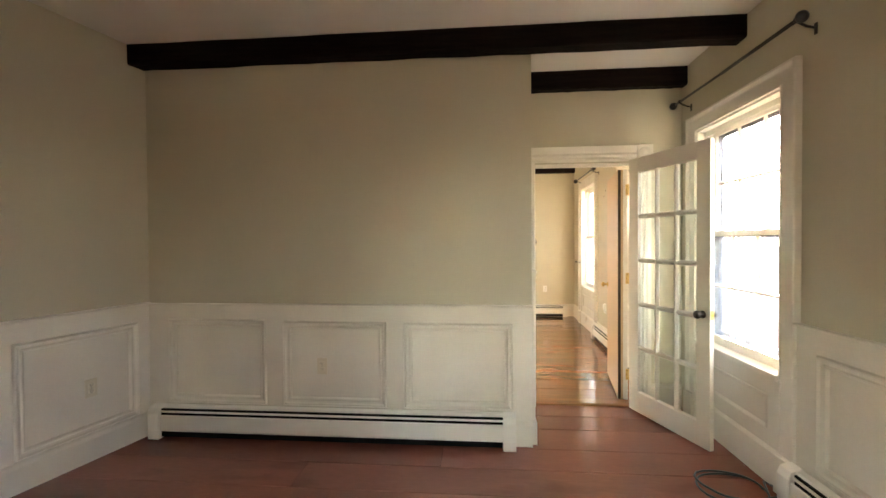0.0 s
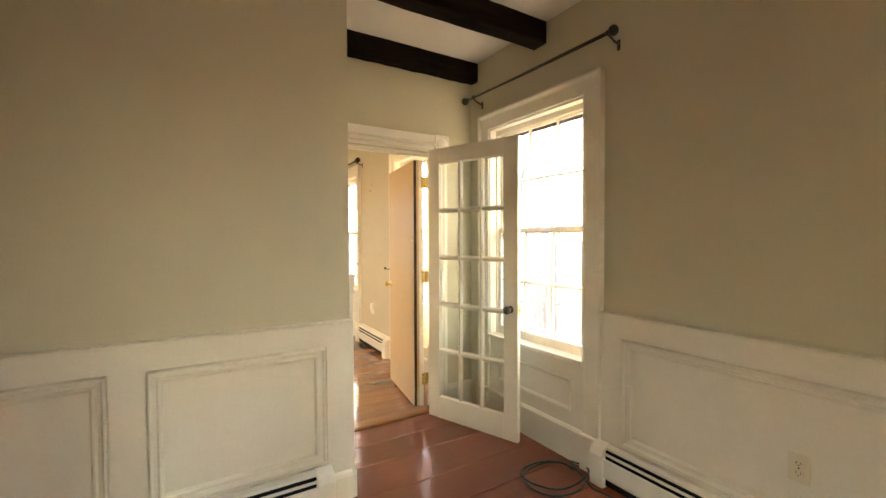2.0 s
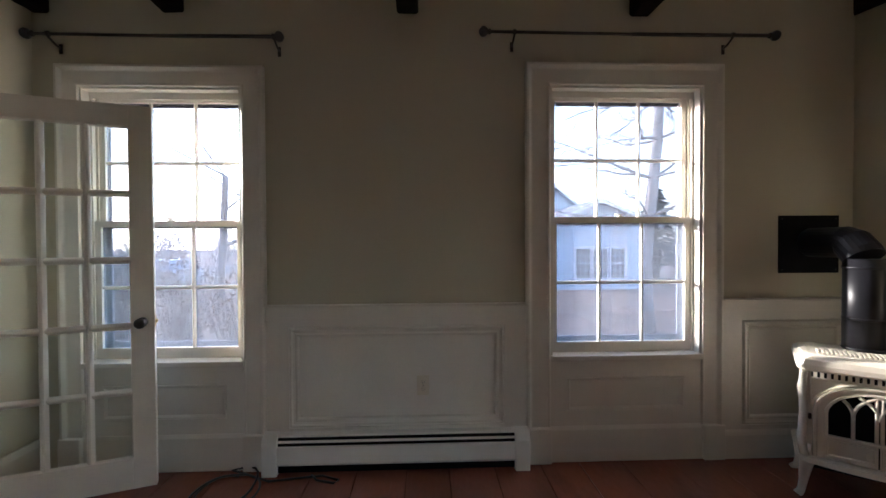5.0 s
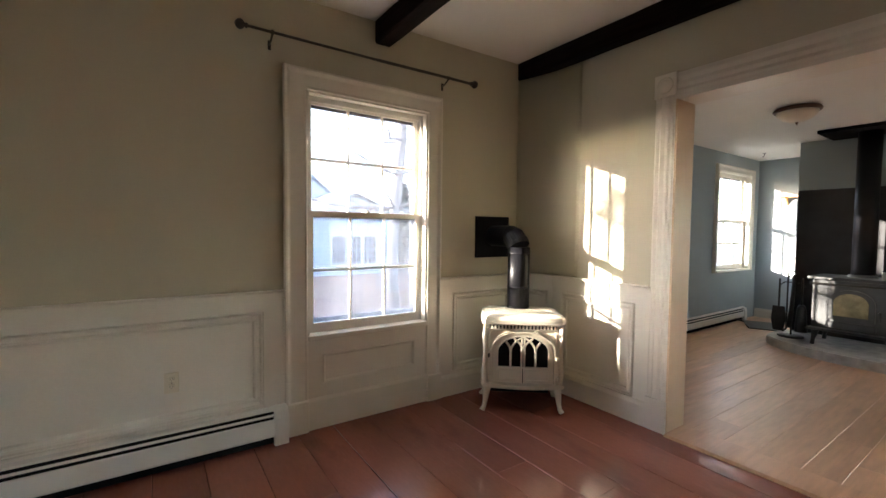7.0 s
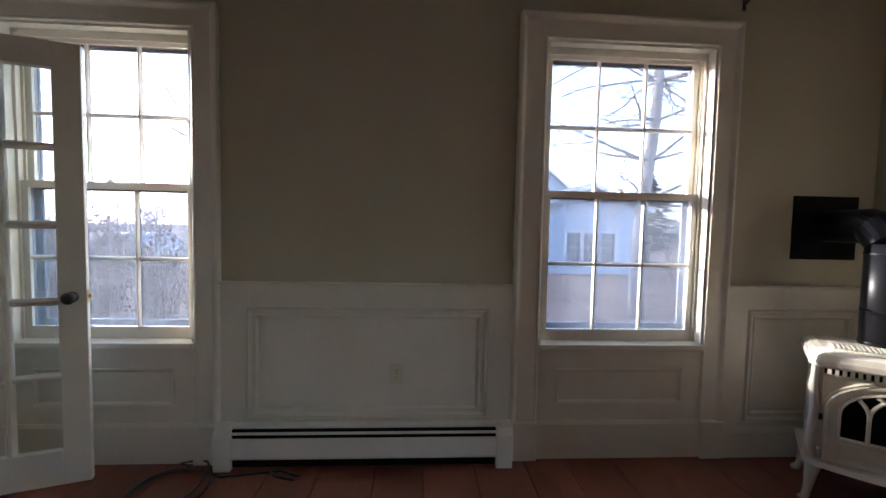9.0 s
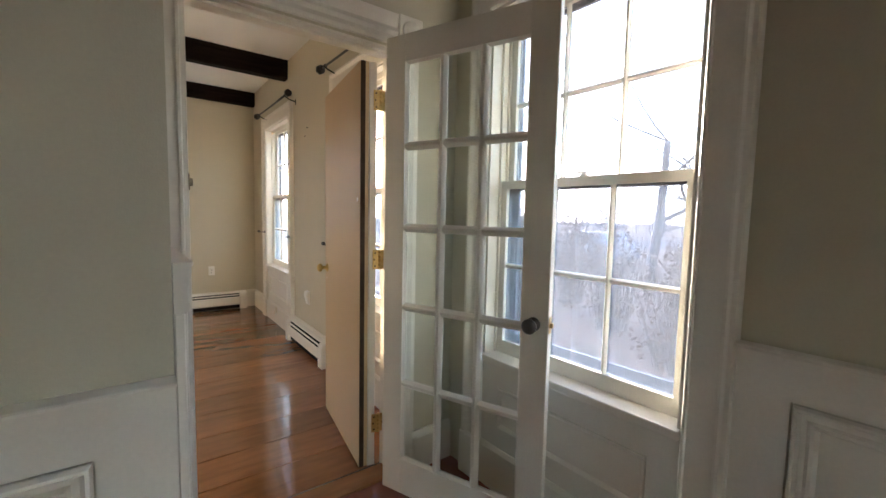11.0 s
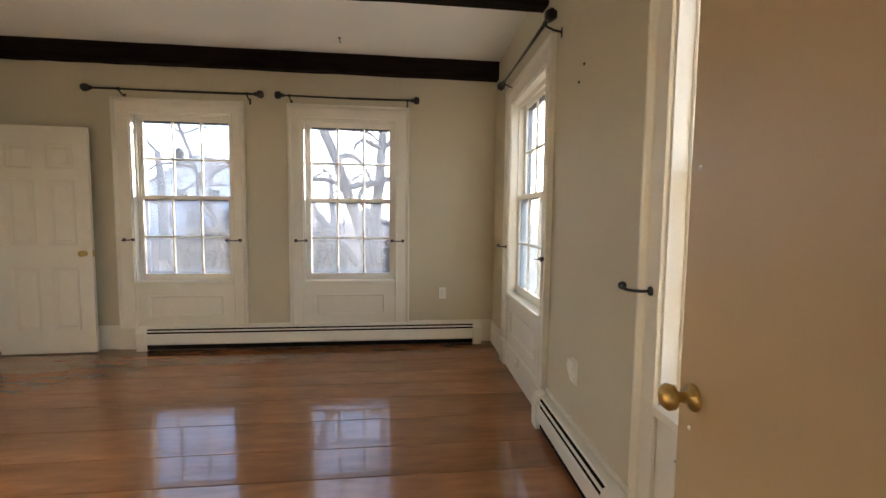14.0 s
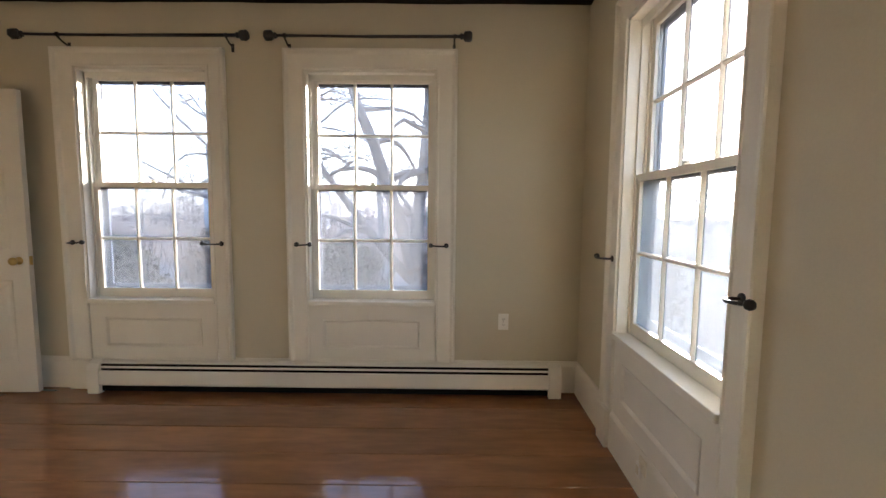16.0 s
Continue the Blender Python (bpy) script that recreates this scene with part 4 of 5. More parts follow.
    prof = [(1.0, 0.652), (1.06, 0.662), (1.08, 0.685), (1.06, 0.712), (0.98, 0.728), (0.90, 0.735)]
    rings = []
    for k, z in prof:
        hx, hy = w * k + 0.01, dp * k + 0.02
        c = 0.03
        rings.append([bm.verts.new(p) for p in ((-hx + c, -hy, z), (hx - c, -hy, z), (hx, -hy + c, z), (hx, hy - c, z), (hx - c, hy, z), (-hx + c, hy, z), (-hx, hy - c, z), (-hx, -hy + c, z))])
    for a, b in zip(rings, rings[1:]):
        for k in range(8):
            bm.faces.new((a[k], a[(k + 1) % 8], b[(k + 1) % 8], b[k]))
    bm.faces.new(rings[0][::-1])
    bm.faces.new(rings[-1])
    part("top_plate", bm, ENAMEL, s)
    for i in range(26):
        x = -0.215 + i * 0.43 / 25
        part("grille_bar", rbox(x - 0.005, -0.14, 0.736, x + 0.005, -0.03, 0.746, 0.002), ENAMEL, s)
    # front: two doors under one wide arch
    y = -dp + 0.004
    z0, zs, ra = 0.338, 0.452, 0.182

    def arch(r, low):
        pts = [(-r, low)]
        for k in range(21):
            a = math.pi - math.pi * k / 20
            pts.append((r * math.cos(a), zs + (0.64 * r) * math.sin(a)))
        pts.append((r, low))
        return pts

    part("fire_glass", prism(bmesh.new(), arch(ra, z0)[::-1], y - 0.003, y + 0.004, "y"), MATT, s, "black fire glass")

    def band(r0, r1, ya, yb, low, name):
        bm = bmesh.new()
        A, B = arch(r0, low), arch(r1, low)
        va = [[bm.verts.new((p[0], yy, p[1])) for p in A] for yy in (ya, yb)]
        vb = [[bm.verts.new((p[0], yy, p[1])) for p in B] for yy in (ya, yb)]
        for i in range(len(A) - 1):
            bm.faces.new((va[0][i], va[0][i + 1], vb[0][i + 1], vb[0][i]))
            bm.faces.new((va[0][i], va[1][i], va[1][i + 1], va[0][i + 1]))
            bm.faces.new((vb[0][i], vb[0][i + 1], vb[1][i + 1], vb[1][i]))
        for e in (0, -1):
            bm.faces.new((va[0][e], vb[0][e], vb[1][e], va[1][e]))
        part(name, bm, ENAMEL, s)

    band(ra, ra + 0.014, y - 0.026, y + 0.004, z0, "inner_arch_rim")
    band(ra + 0.014, ra + 0.040, y - 0.013, y + 0.004, 0.222, "arch_band")
    band(ra + 0.043, ra + 0.056, y - 0.024, y + 0.004, 0.222, "outer_arch_rim")
    for sx in (-1, 1):
        # lower door panel with a raised border
        a, b = sorted((sx * 0.0025, sx * (ra + 0.0135)))
        bm = box(bmesh.new(), a, y - 0.012, 0.222, b, y + 0.004, z0 - 0.008)
        a, b = sorted((sx * 0.010, sx * (ra + 0.004)))
        sweep_rect(bm, a, 0.238, b, 0.318, [(0, y - 0.012), (0, y - 0.022), (0.007, y - 0.022), (0.010, y - 0.012)])
        part("door_panel", bm, ENAMEL, s)
        # spandrel with its own border above the arch
        ar = [q for q in arch(ra + 0.066, z0) if q[0] * sx > 0.06 and q[1] > zs + 0.02]
        ar = sorted(ar, key=lambda q: abs(q[0]))
        loop = [(sx * 0.246, ar[-1][1]), (sx * 0.246, 0.612), (ar[0][0], 0.612)] + ar
        bm = bmesh.new()
        tube(bm, [(q[0], y + 0.004, q[1]) for q in loop + loop[:1]], 0.006, 6)
        part("spandrel_border", bm, ENAMEL, s)
        part("door_hinge", tube(bmesh.new(), [(sx * 0.250, y - 0.012, 0.235), (sx * 0.250, y - 0.012, 0.275)], 0.009, 8), ENAMEL, s)
    # raised black strip paints the shade between the two doors
    part("door_gap", box(bmesh.new(), -0.0022, y - 0.0165, 0.224, 0.0022, y, z0 - 0.008), BLACK, s)
    # tracery
    def bar(pts, r=0.0085):
        part("tracery", tube(bmesh.new(), [(a, y - 0.016, b) for a, b in pts], r, 8), ENAMEL, s)

    def inside(x, z):
        return (x / ra) ** 2 + ((z - zs) / (0.64 * ra)) ** 2 < 1.0

    for x0 in (-ra / 2, ra / 2):
        bar([(x0, z0), (x0, zs - 0.02), (x0, zs + 0.004)])
    for sx in (-1, 1):
        bar([(sx * 0.0095, z0), (sx * 0.0095, zs + 0.112)], 0.008)
    for x0 in (-ra, -ra / 2, 0.0, ra / 2, ra):
        for sx in (-1, 1):
            pts = [(x0 + sx * ra * (1 - math.cos(t)), zs + 0.70 * ra * math.sin(t)) for t in [k * 1.4 / 20 for k in range(21)]]
            pts = [q for q in pts if inside(*q)]
            if len(pts) > 3:
                bar(pts)
    part("sill_bar", rbox(-ra - 0.008, y - 0.026, z0 - 0.010, ra + 0.008, y, z0 + 0.004, 0.003), ENAMEL, s)
    knob = lathe(bmesh.new(), [(0.008, 0.0), (0.008, 0.012), (0.016, 0.016), (0.017, 0.026), (0.010, 0.032), (0.002, 0.033)], 12, pose(0.250, y - 0.004, 0.412, 90))
    part("door_knob", knob, ENAMEL, s)
    part("latch_pin", rbox(-0.257, y - 0.018, 0.405, -0.243, y - 0.002, 0.435, 0.003), STEEL, s)
    for sx in (-1, 1):
        ring = [(sx * (0.012 + 0.036 * math.sin(math.pi * k / 12)), y - 0.022, 0.279 + 0.034 * math.cos(math.pi * k / 12)) for k in range(13)]
        part("emblem", tube(bmesh.new(), ring, 0.0035, 6), ENAMEL, s)
    part("latch", rbox(0.198, y - 0.018, 0.580, 0.226, y - 0.004, 0.592, 0.003), ENAMEL, s)
    part("latch", rbox(0.232, y - 0.020, 0.565, 0.241, y - 0.004, 0.600, 0.003), ENAMEL, s)
    # black plates added to stand for the shade under and behind the firebox
    part("bottom_shield", box(bmesh.new(), -0.235, -0.10, 0.150, 0.235, 0.15, 0.184), MATT, s, "black plate for the shade under the stove")
    part("rear_shield", box(bmesh.new(), -0.25, 0.172, 0.02, 0.25, 0.178, 0.60), MATT, s, "black plate for the shade behind the stove")
    return s


STOVE = pose(1.212, -0.622, 0, 0, 0, -128.8)
gas_stove(STOVE)
# flue
fl = thing("stove_flue", "black flue pipe with elbow rising from the stove", "flue pipe")
fx, fy = 1.30, -0.672
bm = tube(bmesh.new(), [(fx, fy, 0.735), (fx, fy, 1.215)], 0.086, 24)
part("pipe", bm, STOVEPIPE, fl)
for z in (0.745, 0.90, 1.17):
    part("joint_ring", lathe(bmesh.new(), [(0.087, z - 0.007), (0.0895, z), (0.087, z + 0.007)], 24, Matrix.Translation((fx, fy, 0))), STOVEPIPE, fl)
end = Vector((1.655, -0.71, 1.30))
hd = (Vector((1.655, -0.71, 0)) - Vector((fx, fy, 0))).normalized()
bm = tube(bmesh.new(), [(fx, fy, 1.22), (fx + 0.012 * hd.x, fy + 0.012 * hd.y, 1.238), (fx + 0.068 * hd.x, fy + 0.068 * hd.y, 1.292), (fx + 0.098 * hd.x, fy + 0.098 * hd.y, 1.302), tuple(end)], [0.0865, 0.089, 0.089, 0.0865, 0.0865], 24)
for f in bm.faces:
    f.smooth = False
part("elbow", bm, STOVEPIPE, fl)
wp = thing("wall_thimble_plate", "square flat black metal plate where the flue meets the wall", "wall plate", EAST @ pose(0.70, 0, 1.29))
part("plate", rbox(-0.19, -0.008, -0.175, 0.19, 0.001, 0.175, 0.002), MATT, wp)
for a in (-0.17, 0.17):
    for b in (-0.155, 0.155):
        part("screw", lathe(bmesh.new(), [(0.005, 0.008), (0.003, 0.011)], 8, pose(a, 0, b, 90)), IRON, wp)

# cable on the floor
cb = thing("cable_coil", "loose loop of thin black cable on the red floor", "cable")
pts = []
for k in range(46):
    a = k * 2 * math.pi / 22
    pts.append((1.375 + (0.19 + 0.03 * math.sin(k * 0.5)) * math.cos(a) + 0.0012 * k, 2.69 + (0.155 + 0.02 * math.cos(k * 0.4)) * math.sin(a), 0.006 + 0.004 * (k % 22 > 11) + 0.0004 * k))
pts += [(1.50, 2.50, 0.008), (1.53, 2.34, 0.006), (1.545, 2.22, 0.008), (1.50, 2.12, 0.006), (1.47, 2.14, 0.006), (1.50, 2.24, 0.008), (1.55, 2.28, 0.01)]
part("cord", tube(bmesh.new(), pts, 0.006, 6), CABLE, cb)

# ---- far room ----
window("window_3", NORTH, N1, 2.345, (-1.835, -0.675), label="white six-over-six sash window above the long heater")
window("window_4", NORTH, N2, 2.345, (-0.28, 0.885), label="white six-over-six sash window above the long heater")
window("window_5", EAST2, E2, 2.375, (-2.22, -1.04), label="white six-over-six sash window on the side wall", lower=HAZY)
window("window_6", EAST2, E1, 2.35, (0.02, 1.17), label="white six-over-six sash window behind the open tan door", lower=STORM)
heater(NORTH, -1.65, 1.615, "long white baseboard heater under two windows", off=0.05, z=0.22)
heater(EAST2, -1.03, 0.0, "white baseboard heater between side windows", off=0.024, z=0.21)
baseboard("baseboard_north", NORTH, -1.835, 1.76, 0.225)
baseboard("baseboard_north_corner", NORTH, -2.95, -1.841, 0.225)
baseboard("baseboard_east", EAST2, -2.77, -2.227, 0.225)
baseboard("baseboard_east_middle", EAST2, -1.032, 0.012, 0.225)
baseboard("baseboard_back", pose(0, 3.97, 0, 0, 0, 180), -0.37, 3.2, 0.225)
baseboard("baseboard_doorway", DOORWALL, 1.417, 1.655, 0.2)
baseboard("baseboard_back_corner", pose(0, 3.97, 0, 0, 0, 180), -1.63, -1.40, 0.225)
outlet(NORTH, 1.226, 0.506, label="white duplex wall outlet", mat=WHITEPL)
ol = thing("plug_in_box", "white wall box with a slanted cover", "outlet", EAST2 @ pose(-0.61, 0, 0.485))
part("housing", prism(bmesh.new(), [(0.001, -0.06), (-0.012, -0.06), (-0.032, 0.02), (-0.026, 0.06), (0.001, 0.06)], -0.035, 0.035, "x"), WHITEPL, ol)
part("back_plate", rbox(-0.04, -0.005, -0.065, 0.04, 0.001, 0.065, 0.002), WHITEPL, ol)
lo = thing("low_outlet", "small white outlet low on the window apron", "outlet", EAST2 @ pose(-1.69, -0.024, 0.13))
part("cover_plate", rbox(-0.02, -0.012, -0.035, 0.02, 0.001, 0.035, 0.003), WHITEPL, lo)
part("receptacle", rbox(-0.012, -0.016, -0.02, 0.012, -0.010, 0.02, 0.003), PLATE, lo)
beam(None, -2.95, 1.70, 6.60, 6.72, 2.615, CH)
beam(None, -2.95, 1.76, 8.10, 8.205, 2.635, CH)
curtain_rod(NORTH, -1.99, -0.51, 2.40, 0.09, "cube", "black iron curtain rod with faceted finials", (-1.72, -0.62))
curtain_rod(NORTH, -0.335, 0.94, 2.40, 0.09, "cube", "black iron curtain rod with faceted finials", (-0.24, 0.86))
curtain_rod(EAST2, -2.12, -0.87, 2.39, 0.10, "cube", "black iron curtain rod with faceted finials", (-2.02, -0.96))
curtain_rod(EAST2, 0.04, 1.25, 2.37, 0.11, "cube", "black iron curtain rod with faceted finials", (0.14, 1.15))
for u, sd in ((-1.77, -1), (-0.735, 1), (-0.215, -1), (0.82, 1)):
    holdback(NORTH, u, 1.04, sd * -1, off=0.022)
for u, sd in ((-2.15, 1), (-1.10, -1), (0.085, 1)):
    holdback(EAST2, u, 1.03, sd * -1, off=0.022)
hk = thing("ceiling_hook", "small dark screw hook in the ceiling", "hook", pose(0.27, 7.75, CH))
part("shank", tube(bmesh.new(), [(0, 0, 0), (0, 0, -0.03), (0.008, 0, -0.042), (0.014, 0, -0.034)], 0.003, 6), IRON, hk)
part("flange", lathe(bmesh.new(), [(0.012, -0.003), (0.012, 0.0)], 10), IRON, hk)

# ---- blue room ----
window("window_7", BLUE_E, BW, 2.33, (3.53, 4.81), floor_casing=False, label="white sash window in the grey-blue wall", plinth=False, base=0.775)
window("window_8", BLUE_E, BW2, 2.33, (0.385, 1.28), floor_casing=False, label="white sash window in the grey-blue wall near the opening", plinth=False, base=0.775)
heater(BLUE_E, 1.35, 4.6, "white baseboard heater below the window in the blue room", off=0.002, z=0.2)
baseboard("baseboard_blue_back", pose(0, -6.35, 0, 0, 0, 180), -1.64, -0.81, 0.14)
cb2 = thing("chimney_breast", "grey chimney breast with a black heat-shield panel", "chimney breast", pose(0, 0, 0), kind="structure")
part("breast", rbox(-1.10, -6.34, 0, 0.80, -5.12, 2.509, 0.004), BLUE, cb2)
part("heat_shield", rbox(-1.09, -5.119, 0.10, 0.795, -5.105, 1.90, 0.002), SHIELD, cb2, "black heat-shield board")
bm = bmesh.new()
pts = [(0.90, -5.10)] + [(-0.15 + 1.05 * math.cos(a), -4.62 + 0.52 * math.sin(a)) for a in [k * math.pi / 14 for k in range(15)]] + [(-1.20, -5.10)]
prism(bm, pts[::-1], 0.0, 0.10, "z")
bmesh.ops.bevel(bm, geom=bm.edges[:], offset=0.012, segments=2, affect="EDGES")
solid("hearth", bm, STONE, "grey stone hearth slab with a rounded front", "hearth", kind="structure")
ws = thing("wood_stove", "black cast-iron wood stove on a stone hearth", "stove", pose(0.11, -4.68, 0.10))
for sx in (-1, 1):
    for sy in (-1, 1):
        part("leg", tube(bmesh.new(), [(sx * 0.29, sy * 0.2, 0.2), (sx * 0.30, sy * 0.21, 0.12), (sx * 0.31, sy * 0.215, 0.06), (sx * 0.315, sy * 0.22, 0.0)], [0.04, 0.03, 0.018, 0.022], 8), CAST, ws)
part("firebox", rbox(-0.33, -0.24, 0.19, 0.33, 0.24, 0.74, 0.012, 2), CAST, ws)
part("top_plate", rbox(-0.37, -0.28, 0.74, 0.37, 0.28, 0.775, 0.012, 2), CAST, ws)
part("ash_lip", rbox(-0.35, 0.20, 0.18, 0.35, 0.34, 0.205, 0.008), CAST, ws)
bm = prism(bmesh.new(), [(-0.19, 0.32), (0.19, 0.32), (0.19, 0.50)] + [(0.19 * math.cos(a), 0.50 + 0.15 * math.sin(a)) for a in [k * math.pi / 12 for k in range(1, 12)]] + [(-0.19, 0.50)], 0.236, 0.262, "y")
door = part("door", bm, CAST, ws)
bm = prism(bmesh.new(), [(-0.14, 0.36), (0.14, 0.36), (0.14, 0.50)] + [(0.14 * math.cos(a), 0.50 + 0.11 * math.sin(a)) for a in [k * math.pi / 12 for k in range(1, 12)]] + [(-0.14, 0.50)], 0.261, 0.266, "y")
part("door_glass", bm, material("sooty_glass", (0.30, 0.26, 0.16), 0.25, var=0.4, scale=9), door, "sooty yellowed glass")
part("ash_door", rbox(-0.20, 0.236, 0.22, 0.20, 0.258, 0.29, 0.006), CAST, ws)
part("handle", tube(bmesh.new(), [(-0.22, 0.25, 0.44), (-0.235, 0.30, 0.44), (-0.235, 0.31, 0.40), (-0.235, 0.30, 0.35)], 0.010, 8), CAST, ws)
part("rail", tube(bmesh.new(), [(-0.34, 0.29, 0.70), (0.34, 0.29, 0.70)], 0.010, 8), STEEL, ws)
wf = thing("wood_stove_flue", "wide black flue pipe up to the ceiling plate", "flue pipe", pose(0.09, -4.75, 0.875))
part("pipe", tube(bmesh.new(), [(0, 0, 0), (0, 0, 1.62)], 0.10, 24), STOVEPIPE, wf)
part("ceiling_plate", rbox(-0.38, -0.30, 1.597, 0.38, 0.30, 1.634, 0.004), MATT, wf, "black ceiling plate")
part("collar", lathe(bmesh.new(), [(0.13, 0.0), (0.12, 0.02), (0.102, 0.03)], 24), CAST, wf)
bx = thing("tin_box", "small pale tin box on the stove", "box", pose(-0.16, -4.52, 0.875))
part("body", rbox(-0.06, -0.035, 0, 0.06, 0.035, 0.07, 0.006), PLATE, bx)
part("lid", rbox(-0.062, -0.037, 0.07, 0.062, 0.037, 0.082, 0.004), PLATE, bx)
tl = thing("fireplace_tool_set", "black iron fireplace tool stand with shovel and brush", "fireplace tools", pose(0.68, -4.66, 0.10))
part("stand_base", lathe(bmesh.new(), [(0.13, 0), (0.13, 0.015), (0.05, 0.025)], 20), IRON, tl)
part("pole", tube(bmesh.new(), [(0, 0, 0.02), (0, 0, 0.72)], 0.010, 8), IRON, tl)
part("hook_bar", tube(bmesh.new(), [(-0.12, 0, 0.62), (-0.08, 0, 0.66), (0.08, 0, 0.66), (0.12, 0, 0.62)], 0.007, 8), IRON, tl)
part("handle_loop", tube(bmesh.new(), [(0.05 * math.cos(k * 0.6), 0, 0.76 + 0.04 * math.sin(k * 0.6)) for k in range(12)], 0.007, 6), IRON, tl)
bm = bmesh.new()
tube(bm, [(0.12, 0.03, 0.70), (0.12, 0.03, 0.36)], 0.011, 8)
prism(bm, [(0.06, 0.36), (0.18, 0.36), (0.195, 0.20), (0.17, 0.06), (0.07, 0.06), (0.045, 0.20)], 0.022, 0.036, "y")
part("shovel", bm, IRON, tl)
bm = tube(bmesh.new(), [(-0.10, 0.02, 0.72), (-0.10, 0.02, 0.40)], 0.011, 8)
tube(bm, [(-0.10, 0.02, 0.40), (-0.10, 0.02, 0.36), (-0.10, 0.02, 0.22), (-0.10, 0.02, 0.08)], [0.03, 0.045, 0.055, 0.065], 10)
part("brush", bm, IRON, tl)
part("poker", tube(bmesh.new(), [(0.03, 0.06, 0.74), (0.03, 0.06, 0.10), (0.05, 0.10, 0.07)], 0.010, 6), IRON, tl)
bm = tube(bmesh.new(), [(-0.03, 0.06, 0.76), (-0.02, 0.07, 0.40), (0.0, 0.07, 0.12)], [0.016, 0.022, 0.03], 8)
part("tongs", bm, IRON, tl)
sh = thing("pine_shelf", "small orange pine shelf on the blue wall", "shelf", pose(1.10, -6.35, 1.90))
part("board", rbox(-0.28, 0.0, 0, 0.25, 0.16, 0.022, 0.004), WOODORANGE, sh)
part("bracket", prism(bmesh.new(), [(0.001, -0.12), (0.001, 0), (0.12, 0)], -0.22, -0.20, "x"), WOODORANGE, sh)
part("bracket", prism(bmesh.new(), [(0.001, -0.12), (0.001, 0), (0.12, 0)], 0.16, 0.18, "x"), WOODORANGE, sh)
lp = thing("ceiling_light", "flush ceiling light with frosted bowl and bronze rim", "ceiling light", pose(0.29, -3.18, 2.51))
part("rim", lathe(bmesh.new(), [(0.10, 0.0), (0.17, -0.010), (0.182, -0.03), (0.17, -0.045), (0.15, -0.043)], 28), BRONZE, lp)
part("bowl", lathe(bmesh.new(), [(0.158, -0.040), (0.146, -0.075), (0.11, -0.108), (0.06, -0.13), (0.01, -0.137)], 28), FROST, lp)
part("finial", lathe(bmesh.new(), [(0.011, -0.136), (0.012, -0.146), (0.005, -0.158), (0.002, -0.165)], 10), BRONZE, lp)
ck = thing("ceiling_hook", "small screw hook in the ceiling", "hook", pose(1.35, -5.6, 2.51))
part("shank", tube(bmesh.new(), [(0, 0, 0), (0, 0, -0.04), (0.012, 0, -0.055), (0.02, 0, -0.045)], 0.005, 6), IRON, ck)
part("flange", lathe(bmesh.new(), [(0.018, -0.004), (0.018, 0.0)], 10), IRON, ck)
pn = thing("dust_pan", "dark flat pan lying by the blue wall", "pan", pose(1.25, -5.6, 0.0, 0, 0, 25))
part("tray", prism(bmesh.new(), [(-0.22, 0.0), (0.22, 0.0), (0.26, 0.05), (0.25, 0.055), (0.21, 0.012), (-0.22, 0.012)], -0.3, 0.3, "y"), CAST, pn)
part("handle", tube(bmesh.new(), [(0.24, 0, 0.04), (0.36, 0, 0.07)], 0.012, 8), CAST, pn)
wp2 = thing("wall_plate", "small ivory cable plate on the window base", "wall plate", EAST2 @ pose(-1.66, -0.024, 0.165))
part("plate", rbox(-0.032, -0.007, -0.036, 0.032, 0.001, 0.036, 0.003), PLATE, wp2)
part("jack", rbox(-0.010, -0.014, -0.012, 0.010, -0.006, 0.012, 0.002), PLATE, wp2)
for u, z in ((-0.62, 2.05), (-0.68, 1.98)):
    sc = thing("wall_screw", "small dark screw stuck in the cream wall", "screw", EAST2 @ pose(u, 0, z))
    part("head", lathe(bmesh.new(), [(0.006, -0.001), (0.006, 0.005), (0.003, 0.008)], 8, pose(0, 0, 0, 90)), IRON, sc)
    part("washer", lathe(bmesh.new(), [(0.009, -0.001), (0.009, 0.002)], 10, pose(0, 0, 0, 90)), IRON, sc)


# ---- outdoors ----
GZ = -0.75
bm = bmesh.new()
n = 40
vs = [[bm.verts.new((-150 + 300 * i / n, -150 + 300 * j / n, GZ)) for j in range(n + 1)] for i in range(n + 1)]
for i in range(n):
    for j in range(n):
        bm.faces.new((vs[i][j], vs[i + 1][j], vs[i + 1][j + 1], vs[i][j + 1]))
solid("ground", bm, GROUND, "leaf-strewn winter lawn around the house", "ground")
bm = box(bmesh.new(), -90, 15.5, GZ, 60, 21.0, GZ + 0.012)
solid("road", bm, ROAD, "grey asphalt street beyond the hedge", "road")
bm = wall_bm(-3.9, 1.9, GZ - 0.1, -0.1, 15.0, [], -6.55)
solid("foundation", bm, STONE, "stone foundation below the rooms", "foundation")


def house(name, m, w, dp, wall_h, roof_h, label, mat, windows, chimney=None):
    """A gabled house; its gable end faces -y of its frame."""
    h = thing(name, label, "house", m)
    bm = bmesh.new()
    prism(bm, [(-w / 2, 0), (w / 2, 0), (w / 2, wall_h), (0, wall_h + roof_h - 0.1), (-w / 2, wall_h)], 0.06, dp, "y")
    part("wall", bm, mat, h)
    bm = bmesh.new()
    rows = int((wall_h + roof_h) / 0.16)
    for k in range(rows):
        z = k * 0.16
        half = w / 2 if z < wall_h else max(0.02, (w / 2) * (1 - (z - wall_h) / roof_h))
        if half > 0.1:
            prism(bm, [(0.06, z), (0.028, z), (0.05, z + 0.16), (0.06, z + 0.16)], -half, half, "x")
    part("clapboards", bm, mat, h)
